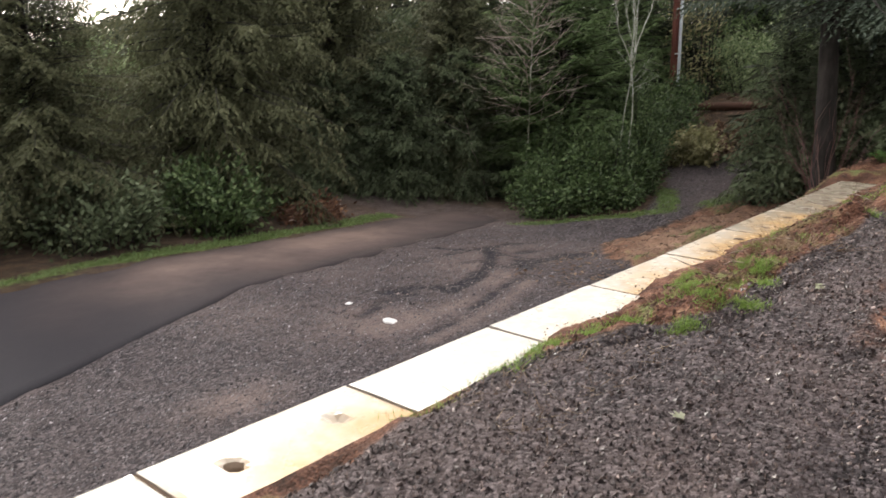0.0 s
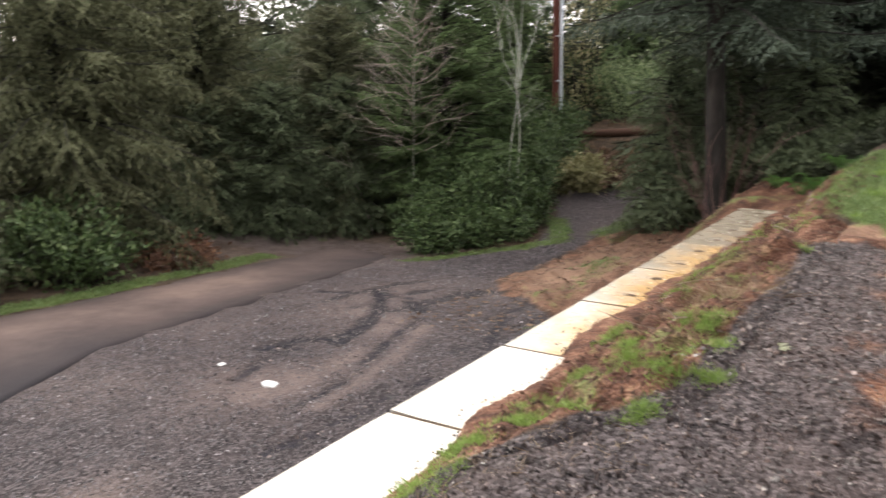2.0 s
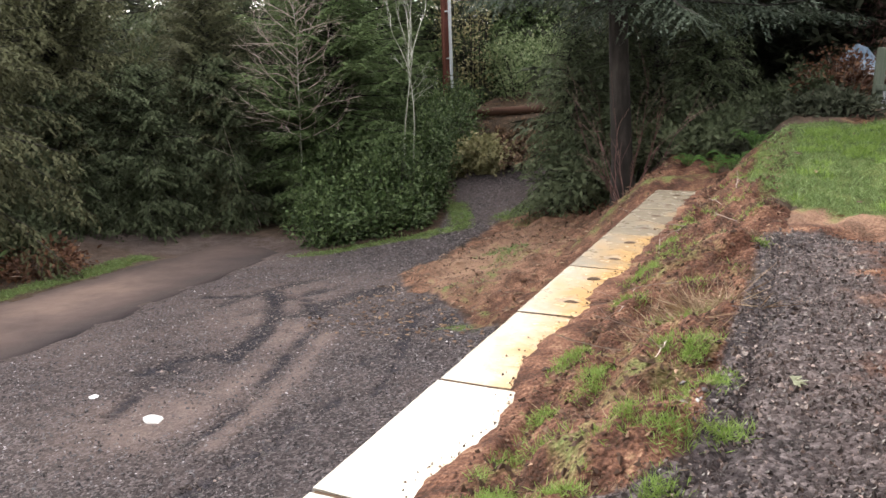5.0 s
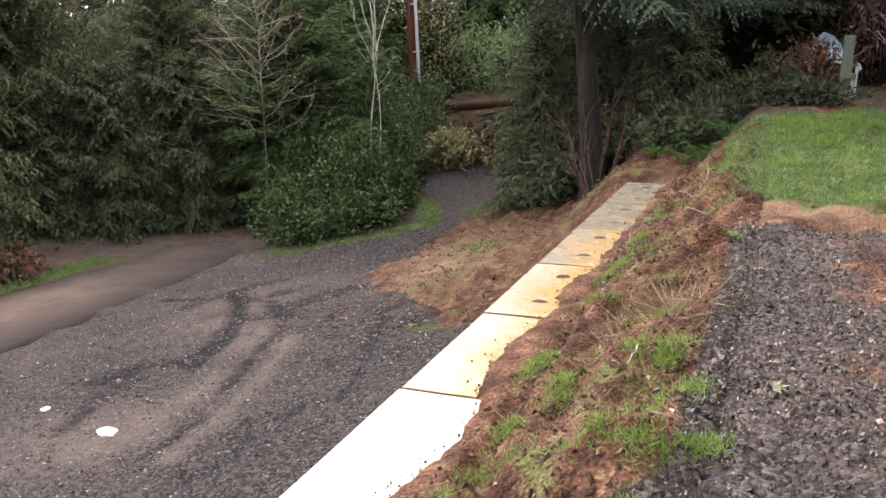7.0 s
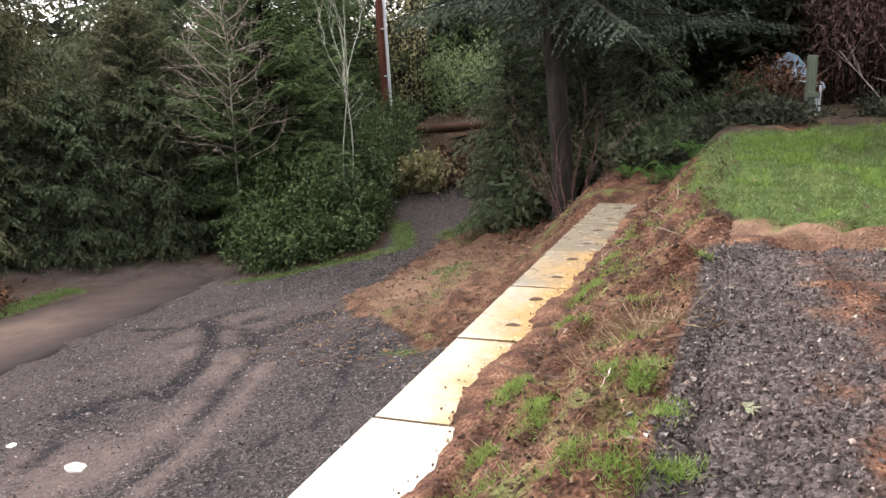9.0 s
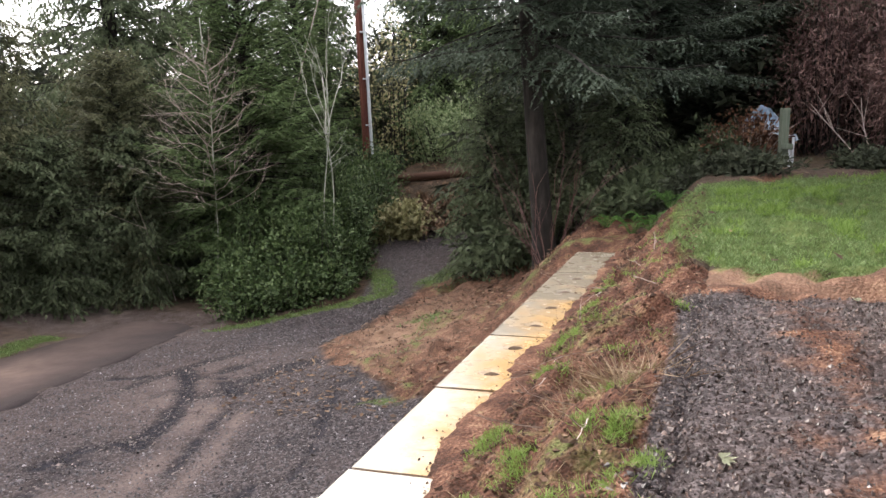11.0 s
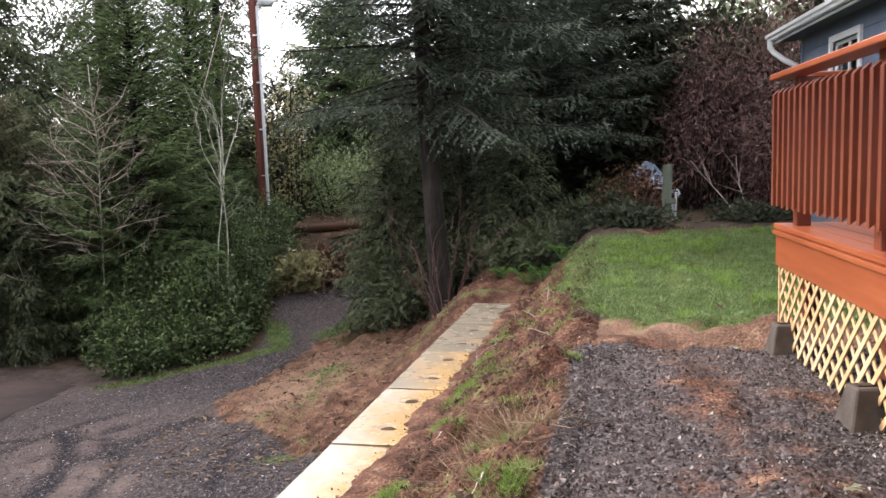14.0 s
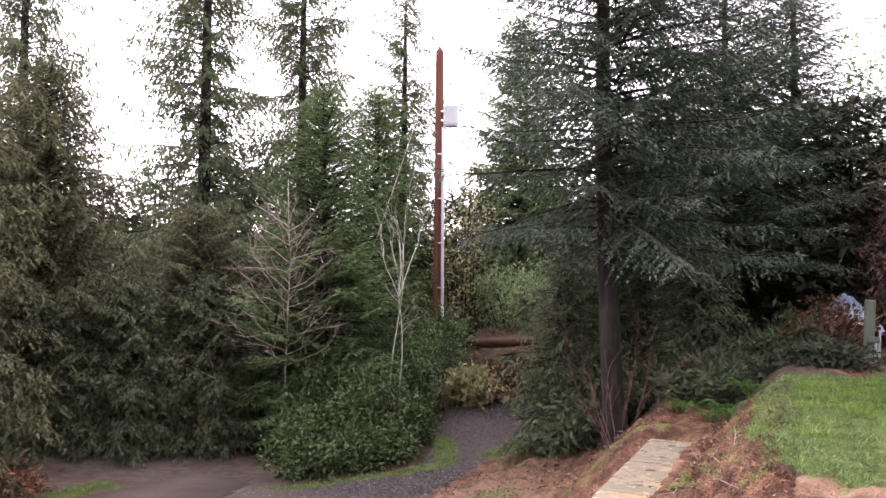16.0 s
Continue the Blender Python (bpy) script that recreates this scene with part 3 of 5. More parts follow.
def build_ground():
    xs = lines(-420, 420, -13.4, 1.2, 0.085)
    ys = lines(-420, 420, 0.4, 15.0, 0.085)
    xs = np.unique(np.concatenate([xs[np.abs(xs + 2.60) > 0.06], [-2.64, -2.56]]))
    X, Y = np.meshgrid(xs, ys, indexing="ij")
    Z = ground_height(X, Y)
    far = np.clip((np.hypot(X, Y - 5) - 30) / 60, 0, 1)
    Z = (Z + bump_height(X, Y) * (np.hypot(X, Y - 5) < 40)) * (1 - far) + far * -1.0
    under = sstep(near_edge(Y) - 0.10, near_edge(Y) - 0.3, X) * sstep(far_edge(Y) + 0.10, far_edge(Y) + 0.3, X) * sstep(14.2, 13.7, Y)
    Z = Z - 0.05 * under - 0.05 * in_bank(X, Y)
    n, m = X.shape
    i = np.arange(n - 1)[:, None] * m + np.arange(m - 1)[None]
    F = np.stack([i, i + m, i + m + 1, i + 1], -1).reshape(-1, 4)
    g, s, ms = masks(X, Y)
    at = {"gravel": g.ravel(), "soil": s.ravel(), "moss": ms.ravel(), "dust": drive_dust(X, Y).ravel(), "rut": ruts(X, Y).ravel()}
    # Sunlit middle of the mound, then the paler soil strip before the lawn.
    at["pale_sunlit"] = (np.exp(-(((X + 5.9) / 1.1) ** 2 + ((Y - 12.6) / 1.8) ** 2)) * (0.4 + rnoise(X, Y, 0.6, 71)) + 0.9 * (X > -1.6) * sstep(7.5, 7.8, Y) * sstep(8.6, 8.2, Y) * rnoise(X, Y, 0.5, 72)).ravel()
    me = mesh_np("ground", np.stack([X, Y, Z], -1).reshape(-1, 3), F, M_GROUND, at, True)
    tag(part_me("ground", me), "damp gravel drive, red soil bank, mossy lawn and forest floor", "ground", kind="structure")


def build_road():
    ys = np.arange(-14, 14.9, 0.2)
    us = np.linspace(0, 1, 22)
    V, D = [], []
    for y in ys:
        a, b = near_edge(y) + 0.03 * (rnoise(y, 3.3, 0.5, 11) - 0.5), far_edge(y) + 0.1 * (rnoise(y, 1.3, 0.6, 12) - 0.5)
        for u in us:
            x = a + (b - a) * u
            z = float(low_height(x, y)) + 0.014 + 0.008 * math.sin(u * math.pi) - 0.07 * float(sstep(11.6, 14.7, y))
            V.append((x, y, z))
            D.append(0.02 + 0.85 * float(sstep(1, 7, y)) * math.exp(-((u - 0.58) / 0.42) ** 2) * float(sstep(2, 9, y)) * (1 - 0.62 * float(sstep(9.8, 13.0, y))) + 0.12 * float(sstep(9, 12, y)))
    V = np.array(V)
    n, m = len(ys), len(us)
    i = np.arange(n - 1)[:, None] * m + np.arange(m - 1)[None]
    F = np.stack([i, i + m, i + m + 1, i + 1], -1).reshape(-1, 4)
    skirt = V[::m] - [-0.03, 0, 0.08]
    V2 = np.concatenate([V, skirt])
    k = np.arange(n - 1)
    F2 = np.stack([len(V) + k, len(V) + k + 1, (k + 1) * m, k * m], -1)
    me = mesh_np("road", V2, np.concatenate([F, F2]), M_ROAD, {"dust": np.concatenate([D, np.zeros(n)])}, True)
    tag(part_me("road", me), "worn asphalt lane with a dusty brown crown", "road", kind="structure")


# ---- concrete block wall ----
def block_mesh(seed, stain, dirt, holes=1.0, far_shade=0.0):
    """One cast block, its top near-edge chamfered, with two lifting recesses open in the top."""
    r = np.random.default_rng(seed)
    L, W, H, e = BL - 0.028, BW, BH, 0.012
    nx, ny = 20, 40
    us, vs = np.linspace(0, 1, nx), np.linspace(0, 1, ny)
    U, V = np.meshgrid(us, vs, indexing="ij")
    X, Y = U * W, V * L
    Z = np.zeros_like(X)
    edge_d = np.minimum(np.minimum(X, W - X), np.minimum(Y, L - Y))
    Z -= 0.010 * np.clip(1 - edge_d / 0.02, 0, 1) + 0.004 * (rnoise(X + seed, Y, 0.2, seed) - 0.5)
    for hy in (0.25, 0.75):
        q = ((X - 0.28) / 0.062) ** 2 + ((Y - hy * L) / 0.042) ** 2
        if holes:
            Z -= 0.035 * holes * np.clip(1.35 - q, 0, 1)
    i = np.arange(nx - 1)[:, None] * ny + np.arange(ny - 1)[None]
    F = np.stack([i, i + ny, i + ny + 1, i + 1], -1).reshape(-1, 4)
    P = np.stack([X, Y, Z], -1).reshape(-1, 3)
    lo = np.array([[0, 0, -H], [W, 0, -H], [W, L, -H], [0, L, -H], [0, 0, -0.012], [W, 0, -0.012], [W, L, -0.012], [0, L, -0.012]])
    G = np.array([[0, 1, 5, 4], [1, 2, 6, 5], [2, 3, 7, 6], [3, 0, 4, 7]]) + len(P)
    P2, F2 = np.concatenate([P, lo]), np.concatenate([F, G])
    sx = P2[:, 0] / W
    at = {"stain": np.clip(stain * (0.35 + 0.9 * sx), -1, 1.5), "dirt": np.clip(dirt[0] + (dirt[1] - dirt[0]) * (P2[:, 1] / L), -1, 1) + (sx - 0.75) * 2.2, "far_shade": np.full(len(P2), far_shade)}
    return mesh_np("block", P2, F2, M_BLOCK, at, False)


def build_blocks():
    stains = {-1: 0.0, 0: 0.75, 1: -0.3, 2: 0.4, 3: 0.85, 4: 0.95, 5: 0.8, 6: 0.35, 7: 0.15, 8: 0.1}
    dirts = {-1: (-.3, -.3), 0: (-.1, -.3), 1: (-.3, -.25), 2: (-.15, 0.15), 3: (0.35, 0.75), 4: (0.45, 0.15), 5: (0.1, -0.1), 6: (-0.05, -0.3), 7: (-.35, -.3), 8: (-.3, -.15)}
    low_me = block_mesh(77, 0.3, (-.3, -.3), 0.0)
    for k in range(-5, 8):
        y = Y0 + k * BL
        length = min(1.0, (YEND - y) / BL)
        # The last value darkens the far blocks as if shaded by the spruces.
        me = block_mesh(20 + k, stains.get(k, 0.3), dirts.get(k, (-.3, -.3)), 0.15 if k in (1, 2, 3) else 1.0, {4: 0.35, 5: 0.85, 6: 1.0, 7: 1.0, 3: 0.1}.get(k, 0.0))
        ob = tag(part_me("concrete_block", me), "pale wet concrete block stained rust-yellow with red soil washed over" if k in (0, 3, 4, 5) else "pale wet concrete block with two lifting recesses", "concrete block", "blocks of the retaining wall")
        ob.matrix_world = pose(XW + 0.004 * (k % 2), y + 0.008, 0.001 * ((k * 7) % 3 - 1), 0, 0, 0) @ Matrix.Diagonal((1, length, 1, 1))
        for h, (hy) in enumerate((0.25, 0.75)):
            if hy > length or (k == 0 and h == 1):
                continue
            bm = bmesh.new()
            rr = random.Random(k * 5 + h)
            # A dark disc paints the shade inside the hole; the crumbs are soil.
            if k not in (1, 2, 3):
                bmesh.ops.create_icosphere(bm, subdivisions=2, radius=1, matrix=Matrix.Translation((0.28, hy * BL, -0.016)) @ Matrix.Diagonal((0.056, 0.040, 0.014, 1)))
                for v in bm.verts:
                    v.co.x += 0.012 * noise.noise(v.co * 40)
                    v.co.y += 0.012 * noise.noise(v.co * 37)
            for q in range(4 if k in (1, 2, 3) else 7):
                a = rr.random() * 6.28
                d = rr.random() * 0.06
                bmesh.ops.create_icosphere(bm, subdivisions=1, radius=0.012 + 0.014 * rr.random(), matrix=Matrix.Translation((0.28 + 1.2 * d * math.cos(a), hy * BL + 0.7 * d * math.sin(a), -0.022)) @ Matrix.Diagonal((1.4, 1, 0.5, 1)))
            part("recess_shade_and_soil", bm, M_HOLE, ob)
        part("joint_soil", boxes([((BW / 2, BL * length - 0.014, -0.05), (BW - 0.02, 0.024, 0.07), 0)], 0), M_HOLE, ob, "dark damp soil packed in the joint")
        o2 = tag(part_me("concrete_block", low_me), "pale concrete block of the lower course", "concrete block", "blocks of the retaining wall")
        o2.matrix_world = pose(XW - 0.006, y - BL / 2 + 0.008, -BH - 0.004, 0, 0, 0)
        if k > -5:
            o3 = tag(part_me("concrete_block", low_me), "pale concrete block of the lower course", "concrete block", "blocks of the retaining wall")
            o3.matrix_world = pose(XW - 0.002, y + 0.008, -2 * BH - 0.008, 0, 0, 0)


# ---- trees ----
def conifer_mesh(seed, H, R, base=0.5, nb=260, power=0.85, droop=0.28, tip=0.0, leaf=0.16, wid=0.045, step=0.13, hang=0.25, ragged=0.3, lo_el=-0.25, hi_el=0.55, sparse_top=0.0, twig=0.34, low=0.8):
    """Limbs and foliage of a conifer: whorled boughs, side sprays, and pointed tufts along each."""
    r = np.random.default_rng(seed)
    limbs, B, W_, U_, LL, WW = [], [], [], [], [], []
    ang = r.random() * 6.28
    for i in range(nb):
        u = (i + 0.5 * r.random()) / nb
        ang += 2.39996 + r.normal() * 0.25
        z = base + (H - base) * u ** 0.92
        uu = (z - base) / (H - base)
        L = R * (1 - uu) ** power * (1 - ragged + 2 * ragged * r.random()) * (low + (1 - low) * min(1, uu * 5)) + 0.12
        if sparse_top and uu > 0.45 and r.random() < sparse_top * (uu - 0.25):
            continue
        el = lo_el + (hi_el - lo_el) * uu + r.normal() * 0.10
        out = np.array([math.cos(ang), math.sin(ang), 0.0])
        dr = droop * (1 - 0.6 * uu) * (0.7 + 0.6 * r.random())

        def at(s):
            s = np.asarray(s)[:, None]
            return np.array([0, 0, z]) + out * (L * s * (1 - 0.08 * s)) + np.array([0, 0, 1.0]) * L * (math.sin(el) * s - dr * s ** 2 + tip * s ** 4)

        sp = at(np.linspace(0, 1, 5))
        limbs.append(tube(sp, (0.012 + 0.020 * L / 3) * np.array([1, 0.8, 0.55, 0.35, 0.12]), 3))
        n = max(3, int(L / step))
        s = np.repeat((np.arange(n) + 0.6) / n, 2)
        s = s[s > 0.12] if L > 0.8 else s
        P = at(s)
        fw = unit(at(np.clip(s + 0.02, 0, 1.02)) - at(s))
        sg = np.where(np.arange(len(s)) % 2 == 0, 1.0, -1.0)[:, None]
        side = unit(np.cross(fw, [0, 0, 1.0])) * sg
        a = np.radians(50 + 14 * r.random(len(s)))[:, None]
        d = unit(fw * np.cos(a) + side * np.sin(a) + np.array([0, 0, -1.0]) * (hang * (0.4 + 1.2 * r.random((len(s), 1)))))
        tl = np.minimum(twig * L * (1.05 - 0.85 * s) + 0.10, 0.95) * (0.6 + 0.7 * r.random(len(s)))
        k = np.maximum(2, np.ceil(tl / (leaf * 0.48)).astype(int))
        idx = np.repeat(np.arange(len(s)), k)
        j = np.concatenate([np.arange(q) for q in k])
        fr = (j + 0.1) / k[idx]
        sag = np.array([0, 0, -1.0]) * (hang * 0.5 * (tl[idx] * fr ** 2))[:, None]
        b = P[idx] + d[idx] * (tl[idx] * fr)[:, None] + sag
        s2 = unit(np.cross(d[idx], [0, 0, 1.0]))
        w = unit(d[idx] + s2 * (np.where(j % 2 == 0, 0.6, -0.6) + r.normal(0, 0.25, len(j)))[:, None] + r.normal(0, 0.22, (len(j), 3)) + [0, 0, -hang * 0.3])
        B.append(b)
        W_.append(w)
        U_.append(unit(np.array([0, 0, 1.0]) + r.normal(0, 0.35, (len(j), 3))))
        LL.append(leaf * (0.7 + 0.7 * r.random(len(j))))
        WW.append(wid * 1.15 * (0.7 + 0.7 * r.random(len(j))))
        e = at(np.array([0.93]))
        m = 4
        B.append(np.repeat(e, m, 0))
        W_.append(unit(np.repeat(unit(at(np.array([1.0])) - e), m, 0) + r.normal(0, 0.25, (m, 3))))
        U_.append(unit(np.array([0, 0, 1.0]) + r.normal(0, 0.3, (m, 3))))
        LL.append(np.full(m, leaf * 1.2))
        WW.append(np.full(m, wid))
    V, F = needles(np.concatenate(B), np.concatenate(W_), np.concatenate(U_), np.concatenate(LL), np.concatenate(WW))
    zs = np.linspace(-0.4, H, 12)
    bend = np.array([r.normal(), r.normal()]) * 0.10
    tp = np.stack([bend[0] * np.sin(zs / H * 3), bend[1] * np.sin(zs / H * 2.3), zs], 1)
    rad = (0.013 * H) * (1 - zs / H) ** 0.8 + 0.015
    rad[0] *= 1.35
    tr = tube(tp, rad, 9)
    return (V, F), join(limbs), tr


def make_tree(name, label, category, meshes, mats, where, group="", yaw=0.0, lean=0.0):
    (cv, cf), (lv, lf), (tv, tf) = meshes
    root = tag(new(name), label, category, group)
    part_me("trunk", mesh_np("trunk", tv, tf, mats[0], smooth=True), root)
    part_me("bough_frame", mesh_np("bough_frame", lv, lf, mats[0]), root)
    part_me("crown", mesh_np("crown", cv, cf, mats[1]), root)
    x, y = where
    root.matrix_world = pose(x, y, gz(x, y) - 0.05, lean, 0, yaw)
    return root


def plant(src, x, y, yaw, s=1.0, sz=None, label=""):
    o = copy_thing(src, pose(x, y, gz(x, y) - 0.05, 0, 0, yaw))
    o.scale = (s, s, sz or s)
    if label:
        o["label"] = label
    return o


def build_conifers():
    bark = M_BARK
    big = make_tree("spruce_tree", "tall blue-green spruce with drooping boughs beside the end of the wall", "tree",
                    conifer_mesh(1, 12.0, 2.6, 2.9, 280, 0.50, 0.40, 0.22, 0.085, 0.026, 0.10, 0.45, 0.40, 0.05, 0.7, 0.55, 0.30, 0.75), (bark, M_SPRUCE), (-4.1, 13.9), "spruces beyond the lawn", 20)
    plant(big, -2.9, 17.2, 130, 0.90, 0.66, "tall dark spruce standing behind the lawn")
    plant(big, -2.0, 20.2, 250, 0.95, 0.70, "mid-sized spruce with a thin top behind the lawn")
    small = make_tree("young_spruce", "small bushy green spruce at the foot of the mound", "tree",
                      conifer_mesh(2, 3.3, 1.05, 0.05, 150, 0.6, 0.55, 0.1, 0.085, 0.026, 0.085, 0.6, 0.25, -0.05, 0.6), (bark, M_HEMLOCK), (-5.35, 15.5))
    plant(small, -4.55, 15.6, 90, 0.9, 1.0, "small bushy green spruce under a taller one")
    plant(small, -3.2, 15.4, 200, 1.0, 0.8, "dark young spruce in the shade")
    fir = make_tree("fir_tree", "bright green fir with flat feathery sprays above the shrubs", "tree",
                    conifer_mesh(3, 7.6, 2.25, 0.5, 330, 0.62, 0.34, 0.16, 0.10, 0.030, 0.105, 0.30, 0.28, -0.05, 0.75), (bark, M_FIR), (-10.9, 16.6))
    plant(fir, -9.6, 25.4, 70, 1.0, 1.2, "green fir behind the utility pole")
    plant(fir, -12.6, 21.8, 160, 1.05, 1.15, "green fir in the second row of the forest")
    cedar = make_tree("cedar_tree", "broad olive-green cedar with hanging fronds at the edge of the lane", "tree",
                      conifer_mesh(4, 8.6, 2.7, 0.15, 330, 0.50, 0.60, 0.15, 0.12, 0.036, 0.125, 0.75, 0.35, 0.1, 0.6), (bark, M_CEDAR), (-18.6, 13.4))
    plant(cedar, -15.2, 10.0, 100, 1.05, 1.05, "large dark cedar hanging over the verge of the lane")
    plant(cedar, -16.4, 14.3, 300, 0.95, 0.92, "brownish cedar behind the bend of the lane")
    plant(cedar, -14.1, 16.4, 30, 0.85, 0.60, "cedar with low boughs at the bend of the lane")
    plant(cedar, -15.0, 6.2, 210, 0.85, 0.62, "low broad cedar on the far verge")
    tall = make_tree("hemlock_tree", "very tall thin-topped conifer against the white sky", "tree",
                     conifer_mesh(5, 17.0, 2.2, 0.8, 270, 0.45, 0.75, 0.25, 0.15, 0.052, 0.12, 0.8, 0.50, 0.25, 0.5, 0.40), (bark, M_HEMLOCK), (-16.6, 19.4))
    plant(tall, -15.1, 21.9, 120, 0.9, 0.9)
    plant(tall, -19.2, 15.9, 200, 0.75, 0.9)
    plant(tall, -13.5, 25.3, 260, 0.95, 0.75)
    low_tree = make_tree("young_hemlock", "dark young hemlock sweeping the ground beside the lane", "tree",
                         conifer_mesh(7, 3.6, 1.5, 0.0, 170, 0.45, 0.60, 0.1, 0.11, 0.034, 0.10, 0.7, 0.30, 0.1, 0.6), (bark, M_HEMLOCK), (-13.2, 15.8), "young hemlocks at the bend")
    for k, (x, y, w, h) in enumerate([(-14.2, 14.5, 1.0, 0.95), (-12.3, 17.2, 0.9, 0.9), (-15.3, 13.4, 0.95, 0.8), (-13.2, 17.4, 1.1, 1.2), (-16.1, 12.3, 0.9, 0.7)]):
        plant(low_tree, x, y, 70 * k, w, h)
    far = make_tree("forest_conifer", "conifer with shade-dark needles, in deep forest or added out of view", "tree",
                    conifer_mesh(6, 6.0, 2.4, 0.2, 95, 0.45, 0.4, 0.1, 0.30, 0.10, 0.25, 0.45, 0.35, 0.0, 0.5), (bark, M_FAR_SHADED), (-22, 8), "trees of the far forest")
    r = random.Random(5)
    spots = []
    for k in range(30):
        a = radians(-14 + 104 * (k + 0.5 * r.random()) / 30)
        d = 25 + 9 * r.random()
        spots.append((-math.sin(a) * d, 2 + math.cos(a) * d))
    for k in (0, 1, 2, 7, 8):
        spots.append((-19.5 - 4 * r.random(), -8 + 3.0 * k + r.random()))
    spots = [(x, y) for x, y in spots if not (x < -17 and 3.5 < y < 14.5)]
    for x, y in spots:
        s = 0.8 + 0.4 * r.random()
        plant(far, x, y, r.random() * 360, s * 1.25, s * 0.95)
    # Trees at negative y are unseen, added to hold sky light off the deck.
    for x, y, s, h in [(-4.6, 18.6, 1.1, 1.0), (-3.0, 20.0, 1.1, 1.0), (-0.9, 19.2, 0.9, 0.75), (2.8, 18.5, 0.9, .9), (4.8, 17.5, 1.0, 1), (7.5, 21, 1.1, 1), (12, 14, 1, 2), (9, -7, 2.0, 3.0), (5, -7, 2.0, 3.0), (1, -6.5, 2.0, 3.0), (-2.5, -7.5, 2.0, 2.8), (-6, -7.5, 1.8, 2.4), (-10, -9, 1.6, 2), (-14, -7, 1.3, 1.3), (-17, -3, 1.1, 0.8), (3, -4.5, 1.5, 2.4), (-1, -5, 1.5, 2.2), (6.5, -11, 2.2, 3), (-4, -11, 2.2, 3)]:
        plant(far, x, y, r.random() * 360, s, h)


def thicket(name, label, category, seed, centre, size, n, material, leaf, wid, upright=0.3, twigs=40, twig_mat=None, group="", droop=0.0):
    """A shrub: bent stems carrying leaves in an uneven heap of clumps."""
    r = np.random.default_rng(seed)
    sx, sy, sz = size
    root = tag(new(name), label, category, group)
    root.matrix_world = pose(centre[0], centre[1], gz(*centre), 0, 0, 0)
    st, tips = [], []
    for i in range(twigs):
        a, d = r.random() * 6.28, math.sqrt(r.random())
        px, py = math.cos(a) * d * sx * 0.55, math.sin(a) * d * sy * 0.55
        zb = gz(centre[0] + px, centre[1] + py) - gz(*centre) - 0.05
        h = sz * (1 - 0.45 * d * d) * (0.7 + 0.45 * r.random())
        ex, ey = px * 1.7 + r.normal() * 0.12, py * 1.7 + r.normal() * 0.12
        t = np.linspace(0, 1, 6)[:, None]
        P = np.array([px, py, zb]) + t * np.array([ex - px, ey - py, 0]) + np.array([0, 0, 1.0]) * (h * (t * (1.6 - 0.6 * t) * (1 - droop * t * t)))
        st.append(tube(P, 0.012 * np.array([1, .9, .75, .6, .45, .2]), 4))
        tips.append(P)
    tips = np.concatenate([p[1:] for p in tips])
    c = tips[r.integers(0, len(tips), n // 9 + 1)]
    c = c + r.normal(0, 1, c.shape) * np.array([sx, sy, sz]) * 0.10
    b = np.repeat(c, 9, 0)[:n] + r.normal(0, 1, (n, 3)) * 0.09 * (sz ** 0.5)
    b[:, 2] = np.maximum(b[:, 2], 0.02 + ground_height(b[:, 0] + centre[0], b[:, 1] + centre[1]) - gz(*centre))
    outw = unit(b - np.array([0, 0, sz * 0.35]))
    w = unit(outw * 0.6 + r.normal(0, 0.6, (n, 3)) + np.array([0, 0, upright]))
    up = unit(outw + np.array([0, 0, 0.8]) + r.normal(0, 0.4, (n, 3)))
    V, F = kites(b, w, up, leaf * (0.6 + 0.8 * r.random(n)), wid * (0.6 + 0.8 * r.random(n)))
    sv, sf = join(st)
    tag(part_me("stem_clump", mesh_np("stem_clump", sv, sf, twig_mat or M_TWIG), root), kind="stuff")
    part_me("foliage", mesh_np("foliage", V, F, material), root)
    return root


